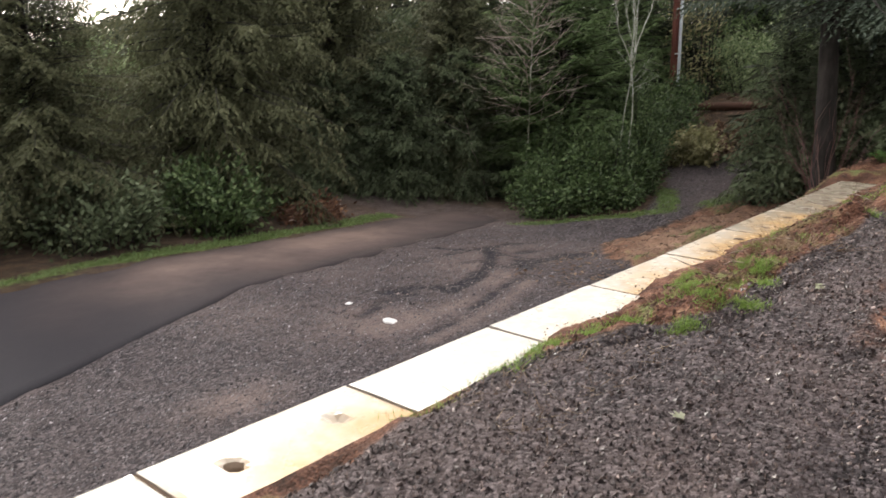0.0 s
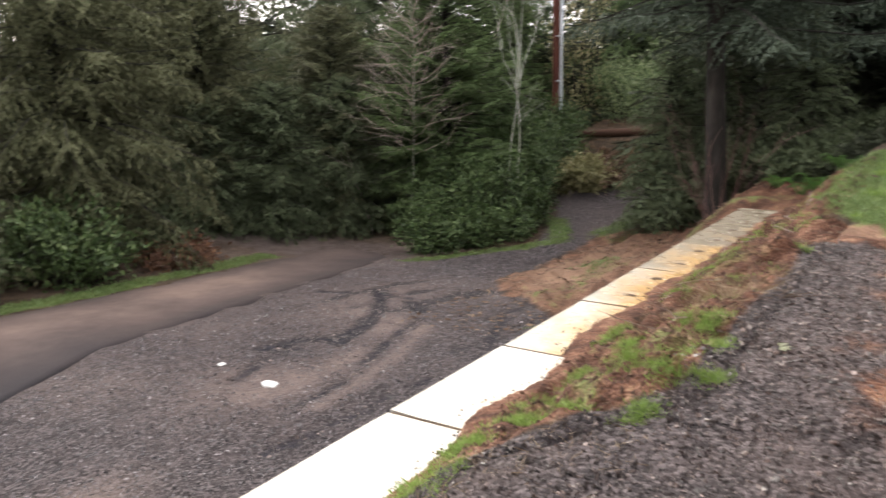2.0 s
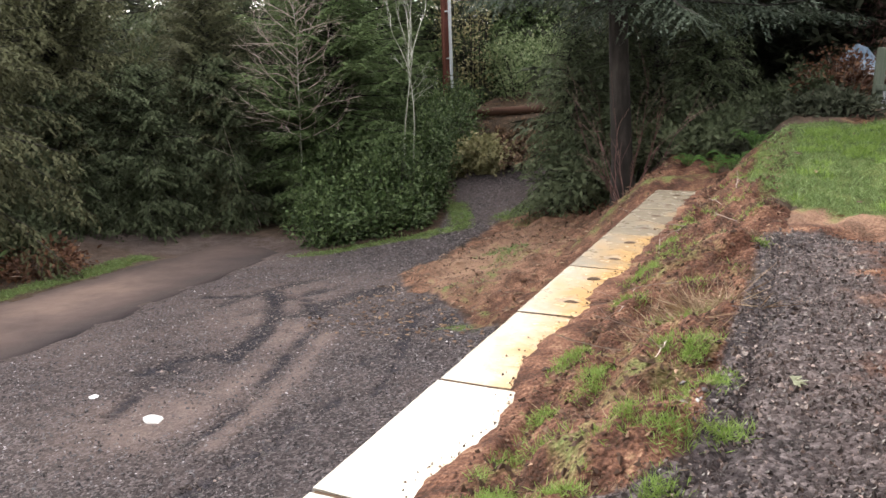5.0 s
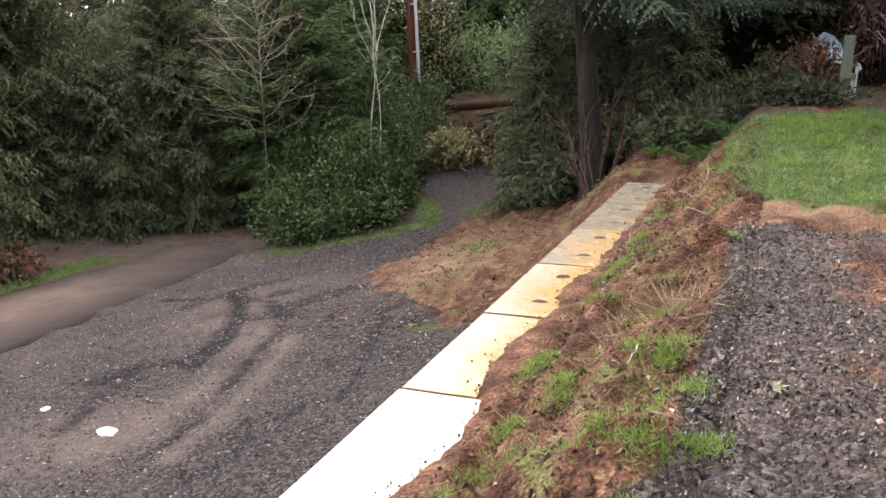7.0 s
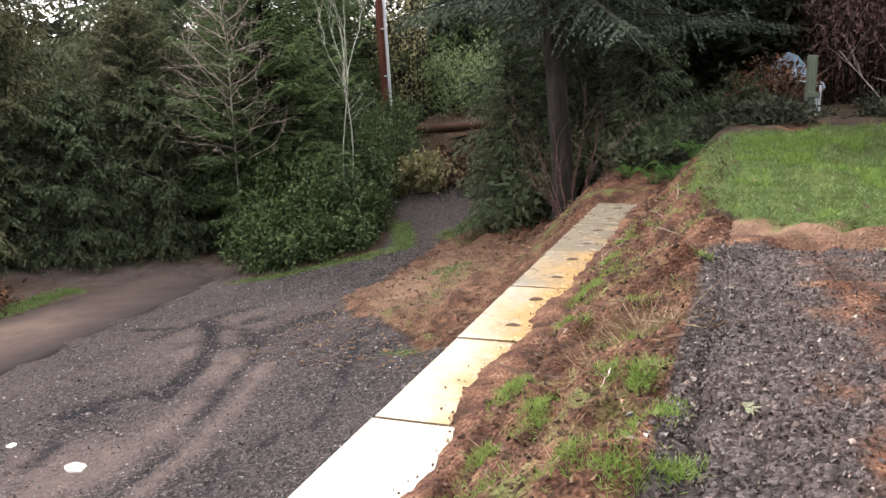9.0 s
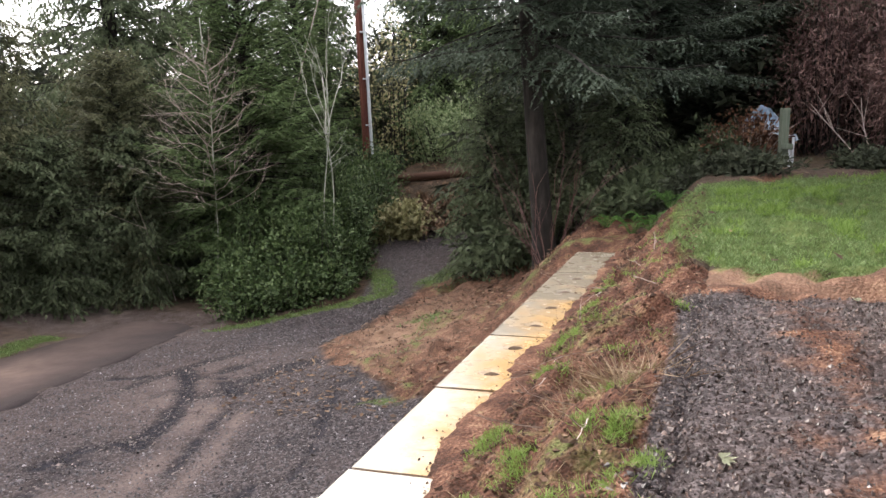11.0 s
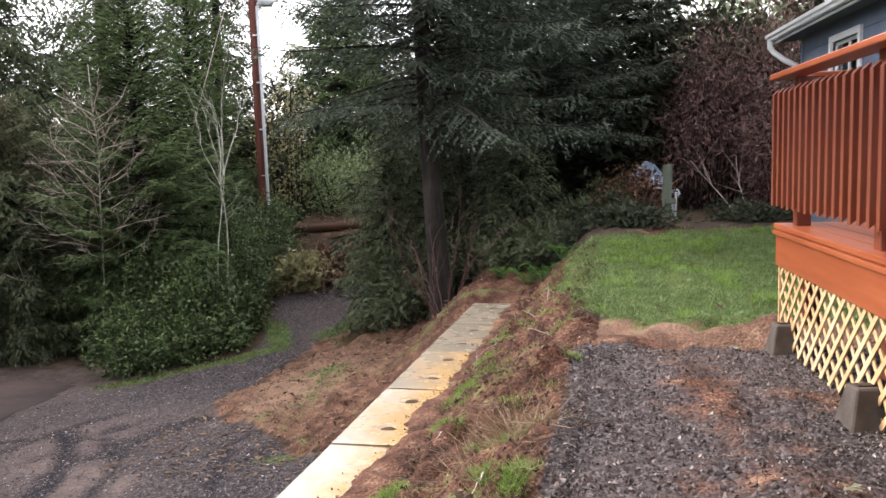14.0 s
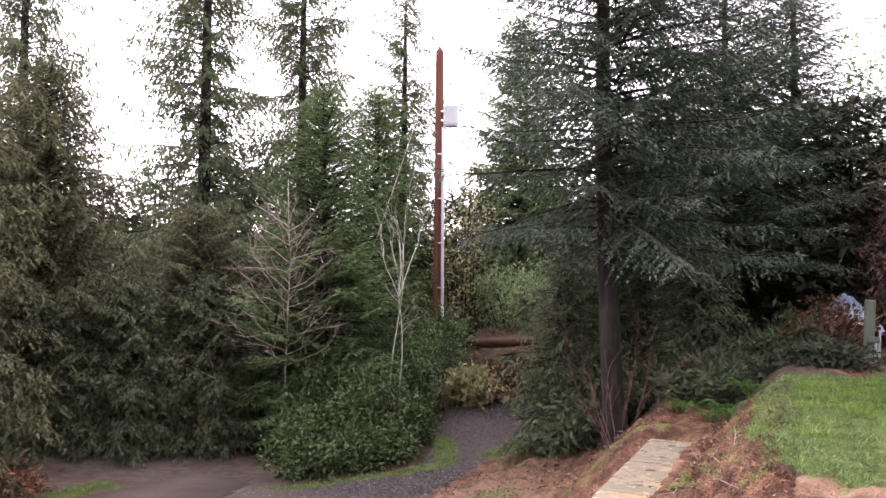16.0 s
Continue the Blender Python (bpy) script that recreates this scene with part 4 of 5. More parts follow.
def build_shrubs():
    g = "broad-leaved shrubs under the fir"
    lab = "glossy dark green broad-leaved shrub beside the uphill track"
    for k, (x, y, sx, sy, sz, n) in enumerate([(-9.8, 14.25, 0.62, 0.6, 1.0, 3000), (-9.5, 13.9, 0.45, 0.4, 0.7, 1800), (-8.9, 14.35, 0.5, 0.45, 0.75, 2400), (-8.35, 15.0, 0.45, 0.4, 0.6, 1900), (-8.95, 15.3, 0.9, 0.8, 1.5, 4200), (-8.45, 15.9, 0.5, 0.5, 0.85, 2600), (-8.9, 16.9, 0.6, 0.6, 1.3, 3400), (-9.5, 17.2, 1.0, 0.9, 2.0, 4200), (-9.3, 18.7, 0.8, 0.9, 1.1, 3400), (-10.4, 15.4, 0.7, 0.7, 1.5, 3000), (-9.8, 20.0, 0.8, 0.7, 1.1, 3000)]):
        thicket("broadleaf_shrub", lab, "shrub", 50 + k, (x, y), (sx, sy, sz * 1.08), int(n * 1.35), M_SALAL, 0.074, 0.044, 0.2, 46, M_BARK, g)
    thicket("yellowing_shrub", "sparse shrub with yellowing leaves at the head of the track", "shrub", 61, (-8.3, 18.2), (0.75, 0.45, 0.58), 3800, M_YELLOW, 0.11, 0.07, 0.2, 30)
    thicket("yellowing_shrub", "yellow-leaved vine tangle behind the utility pole", "shrub", 62, (-10.3, 22.6), (1.0, 0.8, 4.8), 2200, M_YELLOW, 0.09, 0.055, 0.1, 24, M_BARK)
    thicket("brush_heap", "heap of brown brambles and dead leaves", "shrub", 63, (-7.4, 18.8), (1.2, 0.9, 0.22), 3600, M_LITTER, 0.10, 0.06, 0.1, 50)
    thicket("brush_heap", "grey-green scrub behind the fallen timber", "shrub", 64, (-8.3, 22.6), (1.9, 1.0, 1.9), 5600, M_BRIGHT, 0.09, 0.04, 0.1, 26, M_BARK)
    thicket("orange_shrub", "orange-brown leafy shrub beside the meter post", "shrub", 65, (-1.25, 15.75), (0.62, 0.45, 0.72), 3200, M_ORANGE, 0.065, 0.040, 0.1, 60)
    for k, (x, y, sx, sy, sz, n) in enumerate([(0.05, 17.2, 0.8, 0.9, 4.1, 11000), (1.2, 16.8, 1.1, 1.1, 4.6, 14000), (1.15, 15.6, 0.65, 0.7, 2.6, 8000), (2.8, 16.5, 1.2, 1.0, 4.0, 9000)]):
        thicket("bramble_thicket", "tall tangle of reddish dead vines hanging in a dome", "shrub", 70 + k, (x, y), (sx, sy, sz), n, M_BRAMBLE, 0.12, 0.019, -0.5, 46, M_BARK, "", 0.45)
    thicket("light_leaf_tree", "light green small-leaved tree behind the dead vines", "tree", 75, (0.9, 21.5), (2.2, 1.6, 6.4), 9000, M_BRIGHT, 0.15, 0.09, 0.1, 60)
    thicket("light_leaf_tree", "light green leafy bush in the open beyond the lane", "tree", 76, (-22.0, 10.0), (2.4, 2.4, 3.0), 7500, M_BRIGHT, 0.20, 0.12, 0.1, 60)
    thicket("light_leaf_tree", "light green leafy bush in the open beyond the lane", "tree", 77, (-19.5, 6.8), (2.0, 2.2, 2.3), 6500, M_BRIGHT, 0.18, 0.10, 0.1, 60)
    for k, (x, y, sx, sy, sz) in enumerate([(-13.7, 6.4, 1.3, 1.3, 1.3), (-13.5, 8.6, 1.1, 1.2, 1.3), (-14.2, 11.2, 1.0, 1.0, 1.0), (-12.4, 16.3, 1.0, 0.7, 0.8), (-14.2, 16.3, 1.2, 0.8, 1.0), (-14.3, 3.6, 1.2, 1.3, 0.8)]):
        thicket("verge_shrub", "low dark evergreen shrub along the verge", "shrub", 80 + k, (x, y), (sx, sy, sz), 3600, M_SALAL if k == 1 else M_HEMLOCK, 0.12, 0.06, 0.2, 50, M_BARK, "verge shrubs")
    thicket("brush_heap", "brown dead brush on the verge", "shrub", 86, (-13.1, 10.9), (0.9, 0.9, 0.5), 1800, M_ORANGE, 0.10, 0.05, 0.1, 40)
    # Two shrubs added in near-black foliage to give the hollow its shade.
    thicket("dark_evergreen", "added shrub coloured dark as the shade behind the vine thicket", "shrub", 88, (0.7, 19.2), (2.0, 0.9, 3.6), 6000, M_FAR_SHADED, 0.22, 0.10, 0.1, 50, M_BARK)
    thicket("dark_evergreen", "added shrub coloured dark as the shaded hollow under the vines", "shrub", 89, (0.35, 18.2), (0.9, 0.5, 2.2), 4000, M_FAR_SHADED, 0.18, 0.08, 0.1, 40, M_BARK)
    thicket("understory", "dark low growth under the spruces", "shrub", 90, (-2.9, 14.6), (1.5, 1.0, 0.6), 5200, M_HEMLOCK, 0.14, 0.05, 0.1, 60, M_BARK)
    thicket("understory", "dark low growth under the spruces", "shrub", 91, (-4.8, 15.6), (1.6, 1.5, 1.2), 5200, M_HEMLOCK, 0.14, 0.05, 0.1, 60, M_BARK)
    # Low plants added in dark foliage for the shade past the lawn.
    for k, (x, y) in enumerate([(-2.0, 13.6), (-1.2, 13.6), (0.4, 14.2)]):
        thicket("understory", "added low growth coloured dark as the shade beyond the lawn", "shrub", 93 + k, (x, y), (0.7, 0.45, 0.28), 1500, M_FAR_SHADED, 0.10, 0.04, 0.1, 30, M_BARK)
    thicket("understory", "dark low growth behind the lawn", "shrub", 92, (-2.2, 16.0), (1.1, 0.9, 0.6), 4200, M_HEMLOCK, 0.14, 0.05, 0.1, 60, M_BARK)


def build_far_thicket():
    """One mass of foliage, coloured dark as shade, that closes the gaps low between the trunks."""
    r = np.random.default_rng(31)
    n = 32000
    a = np.radians(-22 + 122 * r.random(n))
    d = 22.5 + 14 * r.random(n) ** 0.8
    x, y = -np.sin(a) * d, 2 + np.cos(a) * d
    top = 2.0 + 2.2 * rnoise(x, y, 2.2, 14) + 0.05 * (d - 22)
    keep = ~((x > -15) & (x < -6) & (d < 27)) & ~((x < -17) & (y < 15) & (y > 3))
    z = ground_height(x, y) + top * r.random(n) ** 0.8
    b = np.stack([x, y, z], 1)[keep]
    m = len(b)
    w = unit(r.normal(0, 1, (m, 3)) + [0, 0, -0.2])
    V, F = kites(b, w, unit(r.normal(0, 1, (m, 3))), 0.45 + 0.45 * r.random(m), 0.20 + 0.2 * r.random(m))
    tag(part_me("forest_undergrowth", mesh_np("forest_undergrowth", V, F, M_FAR_SHADED)), "dense undergrowth coloured dark as the forest's shade behind the trunks", "undergrowth", kind="stuff")


def branching(seed, start, way, length, radius, depth, out, spread=0.5, kink=0.15, kids=4, up=0.0):
    r = np.random.default_rng(seed)
    n = 7
    P, d = [np.array(start, float)], np.array(way, float)
    for i in range(n):
        d = unit(d + r.normal(0, kink, 3) + [0, 0, up])
        P.append(P[-1] + d * length / n)
    P = np.array(P)
    out.append(tube(P, radius * np.linspace(1, 0.35, n + 1), 5 if depth > 1 else 3))
    if depth > 0:
        for k in range(kids):
            i = int(r.integers(2, n))
            dd = unit(unit(P[i] - P[i - 1]) + r.normal(0, spread, 3))
            branching(seed * 7 + k + 1, P[i], dd, length * (0.35 + 0.25 * r.random()), radius * 0.45, depth - 1, out, spread, kink, kids, up)


def build_bare_trees():
    for k, (x, y, h, dx, dy) in enumerate([(-8.75, 15.75, 5.2, 0.0, 0.0), (-8.62, 15.8, 4.9, 0.02, 0.02)]):
        root = tag(new("birch_sapling"), "thin pale-barked bare sapling rising out of the shrubs", "tree", "pale saplings")
        root.matrix_world = pose(x, y, gz(x, y) - 0.05)
        out = []
        branching(100 + k, (0, 0, 0), (-0.02 + 0.04 * k, 0, 1), h * 0.62, 0.024, 0, out, kink=0.05)
        top = np.concatenate([o[0] for o in out])[-5:].mean(0)
        part_me("trunk", mesh_np("trunk", *join(out), M_PALEBARK, smooth=True), root)
        out = []
        for q in range(3):
            branching(120 + 9 * k + q, top, (-0.30 + 0.25 * q, 0.1 * (q - 1), 1.0), h * (0.28 + 0.06 * q), 0.011, 1, out, 0.40, 0.14, 4, 0.04)
        for q in range(4):
            branching(160 + 9 * k + q, top * (0.75 + 0.07 * q), (0.6 - 0.4 * q, 0.1, 0.5), h * 0.12, 0.006, 1, out, 0.45, 0.12, 3)
        part_me("twig_spray", mesh_np("twig_spray", *join(out), M_PALEBARK), root)
    for k, (x, y, h, n) in enumerate([(-11.1, 15.4, 5.6, 40), (-12.0, 16.4, 5.6, 34)]):
        root = tag(new("bare_alder"), "leafless tree with a pale trunk and spreading pinkish-grey twigs", "tree", "leafless trees")
        root.matrix_world = pose(x, y, gz(x, y) - 0.05)
        out = []
        branching(200 + k, (0, 0, 0), (0.04, 0, 1), h, 0.022, 0, out, kink=0.06)
        line = out[0][0].reshape(8, -1, 3).mean(1)
        part_me("trunk", mesh_np("trunk", *join(out), M_PALEBARK, smooth=True), root)
        out = []
        for q in range(n):
            u = 0.4 + 0.6 * q / n
            p = line[int(u * 6)] + (line[int(u * 6) + 1] - line[int(u * 6)]) * (u * 6 % 1)
            a = q * 2.4
            branching(300 + 50 * k + q, p, (math.cos(a), math.sin(a), 0.15 + 0.5 * u), 1.6 * (1.15 - 0.6 * u), 0.0095, 2, out, 0.40, 0.14, 4, 0.02)
        part_me("twig_spray", mesh_np("twig_spray", *join(out), M_TWIG), root)
    for k, (x, y, wx, h) in enumerate([(-12.3, 15.6, -0.16, 2.0), (-6.3, 20.6, 0.1, 2.2), (0.35, 15.0, -0.7, 1.2), (0.45, 15.1, -0.2, 1.0)]):
        root = tag(new("dead_sapling"), "thin leaning dead sapling", "tree", "dead saplings")
        root.matrix_world = pose(x, y, gz(x, y) - 0.05)
        out = []
        branching(400 + k, (0, 0, 0), (wx, 0, 1), h, 0.013, 1, out, 0.4, 0.06, 4)
        part_me("trunk", mesh_np("trunk", *join(out), M_TWIG), root)
    # bare stems tangled round the foot of the nearest spruce
    root = tag(new("bare_undershrub"), "tangle of thin reddish bare stems at the foot of the spruce", "shrub")
    root.matrix_world = pose(-3.9, 13.0, gz(-3.9, 13.0) - 0.03)
    out = []
    for q in range(16):
        a = q * 2.4
        branching(500 + q, (0.12 * math.cos(a), 0.12 * math.sin(a), 0), (0.5 * math.cos(a), 0.3 * math.sin(a), 1), 0.9 + 0.5 * (q % 3), 0.008, 1, out, 0.35, 0.12, 4)
    tag(part_me("stem_clump", mesh_np("stem_clump", *join(out), M_BRAMBLE), root), kind="stuff")


def build_ferns():
    for k, (x, y, s) in enumerate([(-2.35, 11.9, 0.36), (-2.6, 12.2, 0.32), (-2.15, 12.4, 0.34), (-3.0, 12.7, 0.3)]):
        r = np.random.default_rng(600 + k)
        root = tag(new("sword_fern"), "fresh green fern at the shaded edge of the lawn", "fern", "ferns by the lawn")
        root.matrix_world = pose(x, y, gz(x, y) - 0.01)
        for q in range(13):
            a = q * 2.4 + r.random()
            L = s * (0.7 + 0.5 * r.random())
            t = np.linspace(0, 1, 24)
            out = np.array([math.cos(a), math.sin(a), 0])
            P = out * (L * 0.75 * t)[:, None] + np.array([0, 0, 1.0]) * (L * (1.9 * t - 1.35 * t ** 2))[:, None]
            side = np.cross(out, [0, 0, 1.0])
            b = np.repeat(P[2:], 2, 0)
            sg = np.tile([1.0, -1.0], len(P) - 2)[:, None]
            tt = np.repeat(t[2:], 2)
            w = unit(side * sg + out * 0.35)
            V, F = kites(b, w, np.tile([0, 0, 1.0], (len(b), 1)), 0.10 * s / 0.6 * np.sin(np.pi * (0.12 + 0.86 * tt)) + 0.012, np.full(len(b), 0.020))
            sv, sf = tube(P, np.full(len(P), 0.003), 3)
            part_me("frond", mesh_np("frond", *join([(V, F), (sv, sf)]), M_FERN), root)


# ---- pole, post, timber ----
def ring_tube(bm, r, z0, z1, r1=None, seg=20, off=(0, 0)):
    m = Matrix.Translation((off[0], off[1], (z0 + z1) / 2))
    bmesh.ops.create_cone(bm, cap_ends=True, segments=seg, radius1=r, radius2=r if r1 is None else r1, depth=z1 - z0, matrix=m)


def build_pole():
    x, y = -10.3, 21.15
    z = gz(x, y)
    root = tag(new("utility_pole"), "tall red-brown wooden utility pole with conduit and transformer", "utility pole")
    root.matrix_world = pose(x, y, z - 0.3, 0, -0.4, 0)
    h = 7.7 - z + 0.3
    bm = bmesh.new()
    ring_tube(bm, 0.135, 0, h - 0.15, 0.105)
    ring_tube(bm, 0.105, h - 0.15, h, 0.02)
    part("shaft", bm, M_POLE, root)
    bm = bmesh.new()
    ring_tube(bm, 0.04, 0.1, 5.55 - z + 0.3, off=(0.155, -0.10), seg=12)
    c = part("conduit", bm, M_CONDUIT, root, "galvanised steel conduit")
    for k in range(5):
        part("strap", boxes([((0.10, -0.10, 1.0 + 1.15 * k), (0.16, 0.11, 0.03), 0)], 0.003), M_CONDUIT, root)
    bm = bmesh.new()
    ring_tube(bm, 0.028, 0.1, 5.0, off=(0.02, -0.15), seg=10)
    part("ground_wire_cover", bm, M_POLE, root)
    bm = bmesh.new()
    zt = 5.62 - z + 0.3
    ring_tube(bm, 0.19, zt, zt + 0.45, 0.19, 24, (0.36, -0.05))
    ring_tube(bm, 0.20, zt + 0.45, zt + 0.50, 0.15, 24, (0.36, -0.05))
    ring_tube(bm, 0.17, zt - 0.06, zt, 0.19, 24, (0.36, -0.05))
    tr = part("transformer", bm, M_GREYPAINT, root, "light grey transformer drum")
    bm = bmesh.new()
    ring_tube(bm, 0.03, zt + 0.50, zt + 0.66, 0.02, 10, (0.36, -0.05))
    part("bushing", bm, M_CONDUIT, tr)
    part("bracket", boxes([((0.15, -0.05, zt + 0.12), (0.14, 0.06, 0.05), 0), ((0.15, -0.05, zt + 0.36), (0.14, 0.06, 0.05), 0)], 0.004), M_CONDUIT, root)
    # guy wire
    g = tag(new("guy_wire"), "thin steel guy wire running down from the pole", "wire")
    g.matrix_world = pose(x, y, 7.4)
    P = np.linspace([-0.1, -0.05, 0], [-2.2, -2.4, gz(x - 2.2, y - 2.4) - 7.4], 6)
    part_me("strand", mesh_np("strand", *tube(P, np.full(6, 0.008), 5), M_TWIG), g)


def build_post_and_timber():
    x, y = -0.78, 14.35
    root = tag(new("meter_post"), "weathered grey-green wooden post with pipes at its foot", "post")
    root.matrix_world = pose(x, y, gz(x, y) - 0.05, 0, 2, 20)
    part("post", boxes([((0, 0, 0.44), (0.115, 0.10, 0.88), 0)], 0.01), M_POST, root)
    part("board", boxes([((0.02, -0.08, 0.35), (0.17, 0.025, 0.08), 0)], 0.005), M_POST, root)
    for k in range(2):
        bm = bmesh.new()
        ring_tube(bm, 0.017, 0, 0.38 + 0.1 * k, seg=10, off=(0.07 + 0.045 * k, -0.06))
        part("pipe", bm, M_CONDUIT, root)
    bm = bmesh.new()
    bmesh.ops.create_cone(bm, cap_ends=True, segments=16, radius1=0.10, radius2=0.09, depth=2.4, matrix=Matrix.Rotation(radians(90), 4, "Y"))
    for v in bm.verts:
        v.co.z += 0.02 * math.sin(v.co.x * 5)
    lg = tag(part("fallen_timber", bm, M_LOG), "squared brown timber lying across the head of the track", "timber")
    lg.matrix_world = pose(-8.2, 20.3, gz(-8.2, 20.3) + 0.08, 0, -3, 10)
    bm = bmesh.new()
    bmesh.ops.create_grid(bm, x_segments=24, y_segments=18, size=0.5)
    for v in bm.verts:
        v.co.x, v.co.y = v.co.x * 1.6, v.co.y * 1.1
        v.co.z = 0.75 * math.exp(-((v.co.x / 0.6) ** 2 + (v.co.y / 0.4) ** 2)) + 0.09 * noise.noise(Vector((v.co.x * 5, v.co.y * 5, 1)))
    bmesh.ops.solidify(bm, geom=bm.faces[:], thickness=0.01)
    tp = tag(part("tarp_heap", bm, M_TARP), "crumpled blue-white tarpaulin over a heap seen through the trees", "tarpaulin")
    tp.matrix_world = pose(-0.98, 16.6, gz(-0.98, 16.6) + 0.30, 0, 0, 10)
    tp.scale = (0.6, 0.7, 0.75)
    bs = tag(part("wood_pile", boxes([((0, 0.05 * (k % 2), 0.11 + 0.11 * k), (0.9 - 0.05 * k, 0.8, 0.10), 0.04 * k) for k in range(4)], 0.01), M_LOG), "low stack of boards under the tarpaulin", "timber")
    bs.matrix_world = pose(-0.98, 16.6, gz(-0.98, 16.6) - 0.02, 0, 0, 10)


# ---- deck and house ----
DK = radians(4.51)
DKM = pose(-0.365, 7.64, 0, 0, 0, 4.51)      # x to the house, -y along the front towards the eye
DECK_LEN, DECK_DEEP = 4.6, 1.80


def build_deck():
    root = tag(new("deck"), "orange-stained wooden deck with a slatted railing and lattice skirt", "deck")
    root.matrix_world = DKM
    L = DECK_LEN
    for k in range(13):
        w = 0.138
        if (k + 1) * 0.142 > DECK_DEEP:
            break
        part("deck_board", boxes([((0.055 + k * 0.142, -L / 2, 1.205), (w, L, 0.034), 0)], 0.004), M_RIM, root)
    part("front_joist", boxes([((0.02, -L / 2, 1.062), (0.04, L - 0.02, 0.245), 0)], 0.004), M_RIM, root, "wide orange-stained front joist")
    part("end_joist", boxes([((DECK_DEEP / 2 + 0.045, -0.03, 1.062), (DECK_DEEP - 0.01, 0.04, 0.245), 0)], 0.004), M_RIM, root)
    part("trim_strip", boxes([((-0.012, -L / 2, 1.165), (0.022, L - 0.02, 0.030), 0)], 0.003), M_RIM, root)
    rail = tag(new("railing"))
    rail.parent = root
    n = int((L - 0.1) / 0.125)
    bm = boxes([((0, 0, 0), (0.038, 0.042, 0.74), 0)], 0.002)
    for v in bm.verts:
        if v.co.z > 0.3:
            v.co.z += (v.co.x) * 0.9
        elif v.co.z < -0.3:
            v.co.z += (v.co.x) * 0.9
    first = part("baluster", bm, M_STAIN_SHADED, rail)
    first.matrix_basis = pose(0.0, 0.03, 1.72)
    for k in range(1, n):
        o = new("baluster", first.data)
        o.parent = rail
        o.matrix_basis = pose(0.0, 0.03 - k * 0.125, 1.72 + 0.003 * ((k * 5) % 3 - 1))
    part("cap_rail", boxes([((0.035, -L / 2 + 0.02, 2.185), (0.155, L + 0.02, 0.036), 0)], 0.005), M_RIM, rail, "broad flat cap rail")
    part("top_rail", boxes([((0.040, -L / 2, 2.045), (0.036, L - 0.04, 0.07), 0)], 0.003), M_STAIN_SHADED, rail)
    part("bottom_rail", boxes([((0.040, -L / 2, 1.385), (0.036, L - 0.04, 0.07), 0)], 0.003), M_STAIN_SHADED, rail)
    for y in (-0.22, -1.62, -3.02, -4.5):
        part("rail_post", boxes([((0.108, y, 1.69), (0.089, 0.089, 0.96), 0)], 0.004), M_STAIN_SHADED, rail)
    # side return of the railing to the house
    for k in range(13):
        o = new("baluster", first.data)
        o.parent = rail
        o.matrix_basis = pose(0.15 + k * 0.125, 0.0, 1.72, 0, 0, -90)
    part("cap_rail", boxes([((0.115 + (DECK_DEEP - 0.1) / 2, -0.04, 2.185), (DECK_DEEP - 0.11, 0.14, 0.036), 0)], 0.005), M_RIM, rail)
    # lattice in two layers of crossing strips
    lat = tag(new("lattice_skirt"))
    lat.parent = root
    top, slope = 0.935, 1.0
    x0, w, th = 0.030, 0.031, 0.007
    sp = 0.150

    def bottom(y):
        gx = -0.365 + (-y) * math.sin(DK)
        return gz(gx + 0.05, 7.64 + y) - 0.015

    def strip(bm, ya, za, yb, zb, x):
        d = Vector((0, yb - ya, zb - za))
        if d.length < 0.05:
            return
        m = Matrix.Translation((x, (ya + yb) / 2, (za + zb) / 2)) @ Matrix.Rotation(math.atan2(d.z, d.y), 4, "X") @ Matrix.Diagonal((th, d.length, w, 1))
        bmesh.ops.create_cube(bm, size=1, matrix=m)

    for sgn, x in ((1, x0), (-1, x0 + th + 0.001)):
        c = -L - 1.2
        while c < 1.3:
            # the strip z = top - 1.9 * sgn * (y - c); cut at the panel's ends
            pts = []
            for q in np.linspace(0, 0.62, 32):
                y = c + sgn * q
                if -L + 0.02 < y < -0.02 and top - q > bottom(y):
                    pts.append((y, top - q))
            if len(pts) > 2:
                bm = bmesh.new()
                strip(bm, pts[0][0], pts[0][1], pts[-1][0], pts[-1][1], x)
                part("lattice_strip", bm, M_LATTICE, lat)
            c += sp
    part("lattice_frame", boxes([((x0 + 0.004, -0.012, 0.66), (0.022, 0.02, 0.55), 0)], 0.002), M_LATTICE, lat)
    for y in (-0.4, -1.7, -3.2):
        p = part("deck_support", boxes([((0.12, y, 0.78), (0.089, 0.089, 0.34), 0)], 0.004), M_STAIN_SHADED, root)
    # concrete pier blocks
    for k, (y, dx) in enumerate([(-0.26, 0.0), (-1.72, -0.01), (-3.1, 0.0)]):
        bm = bmesh.new()
        bmesh.ops.create_cube(bm, size=1)
        for v in bm.verts:
            f = 0.102 if v.co.z < 0 else 0.062
            v.co = Vector((f if v.co.x > 0 else -f, f if v.co.y > 0 else -f, 0.0 if v.co.z < 0 else 0.205))
        bmesh.ops.bevel(bm, geom=bm.edges[:], offset=0.008, segments=1, affect="EDGES")
        ob = tag(part("pier_block", bm, M_PIER), "tapered grey concrete pier block at the foot of the lattice", "pier block", "deck pier blocks")
        m = DKM @ pose(dx, y, 0)
        gx, gy = m.translation.x, m.translation.y
        ob.matrix_world = pose(gx, gy, gz(gx, gy) - 0.02, 0, 0, 4.51 + (6 if k == 1 else 0))
        # No slot is cut; a dark bar on top stands for its shade.
        part("slot_shade_bar", boxes([((0, 0, 0.207), (0.08, 0.035, 0.010), 0)], 0.002), M_HOLE, ob)


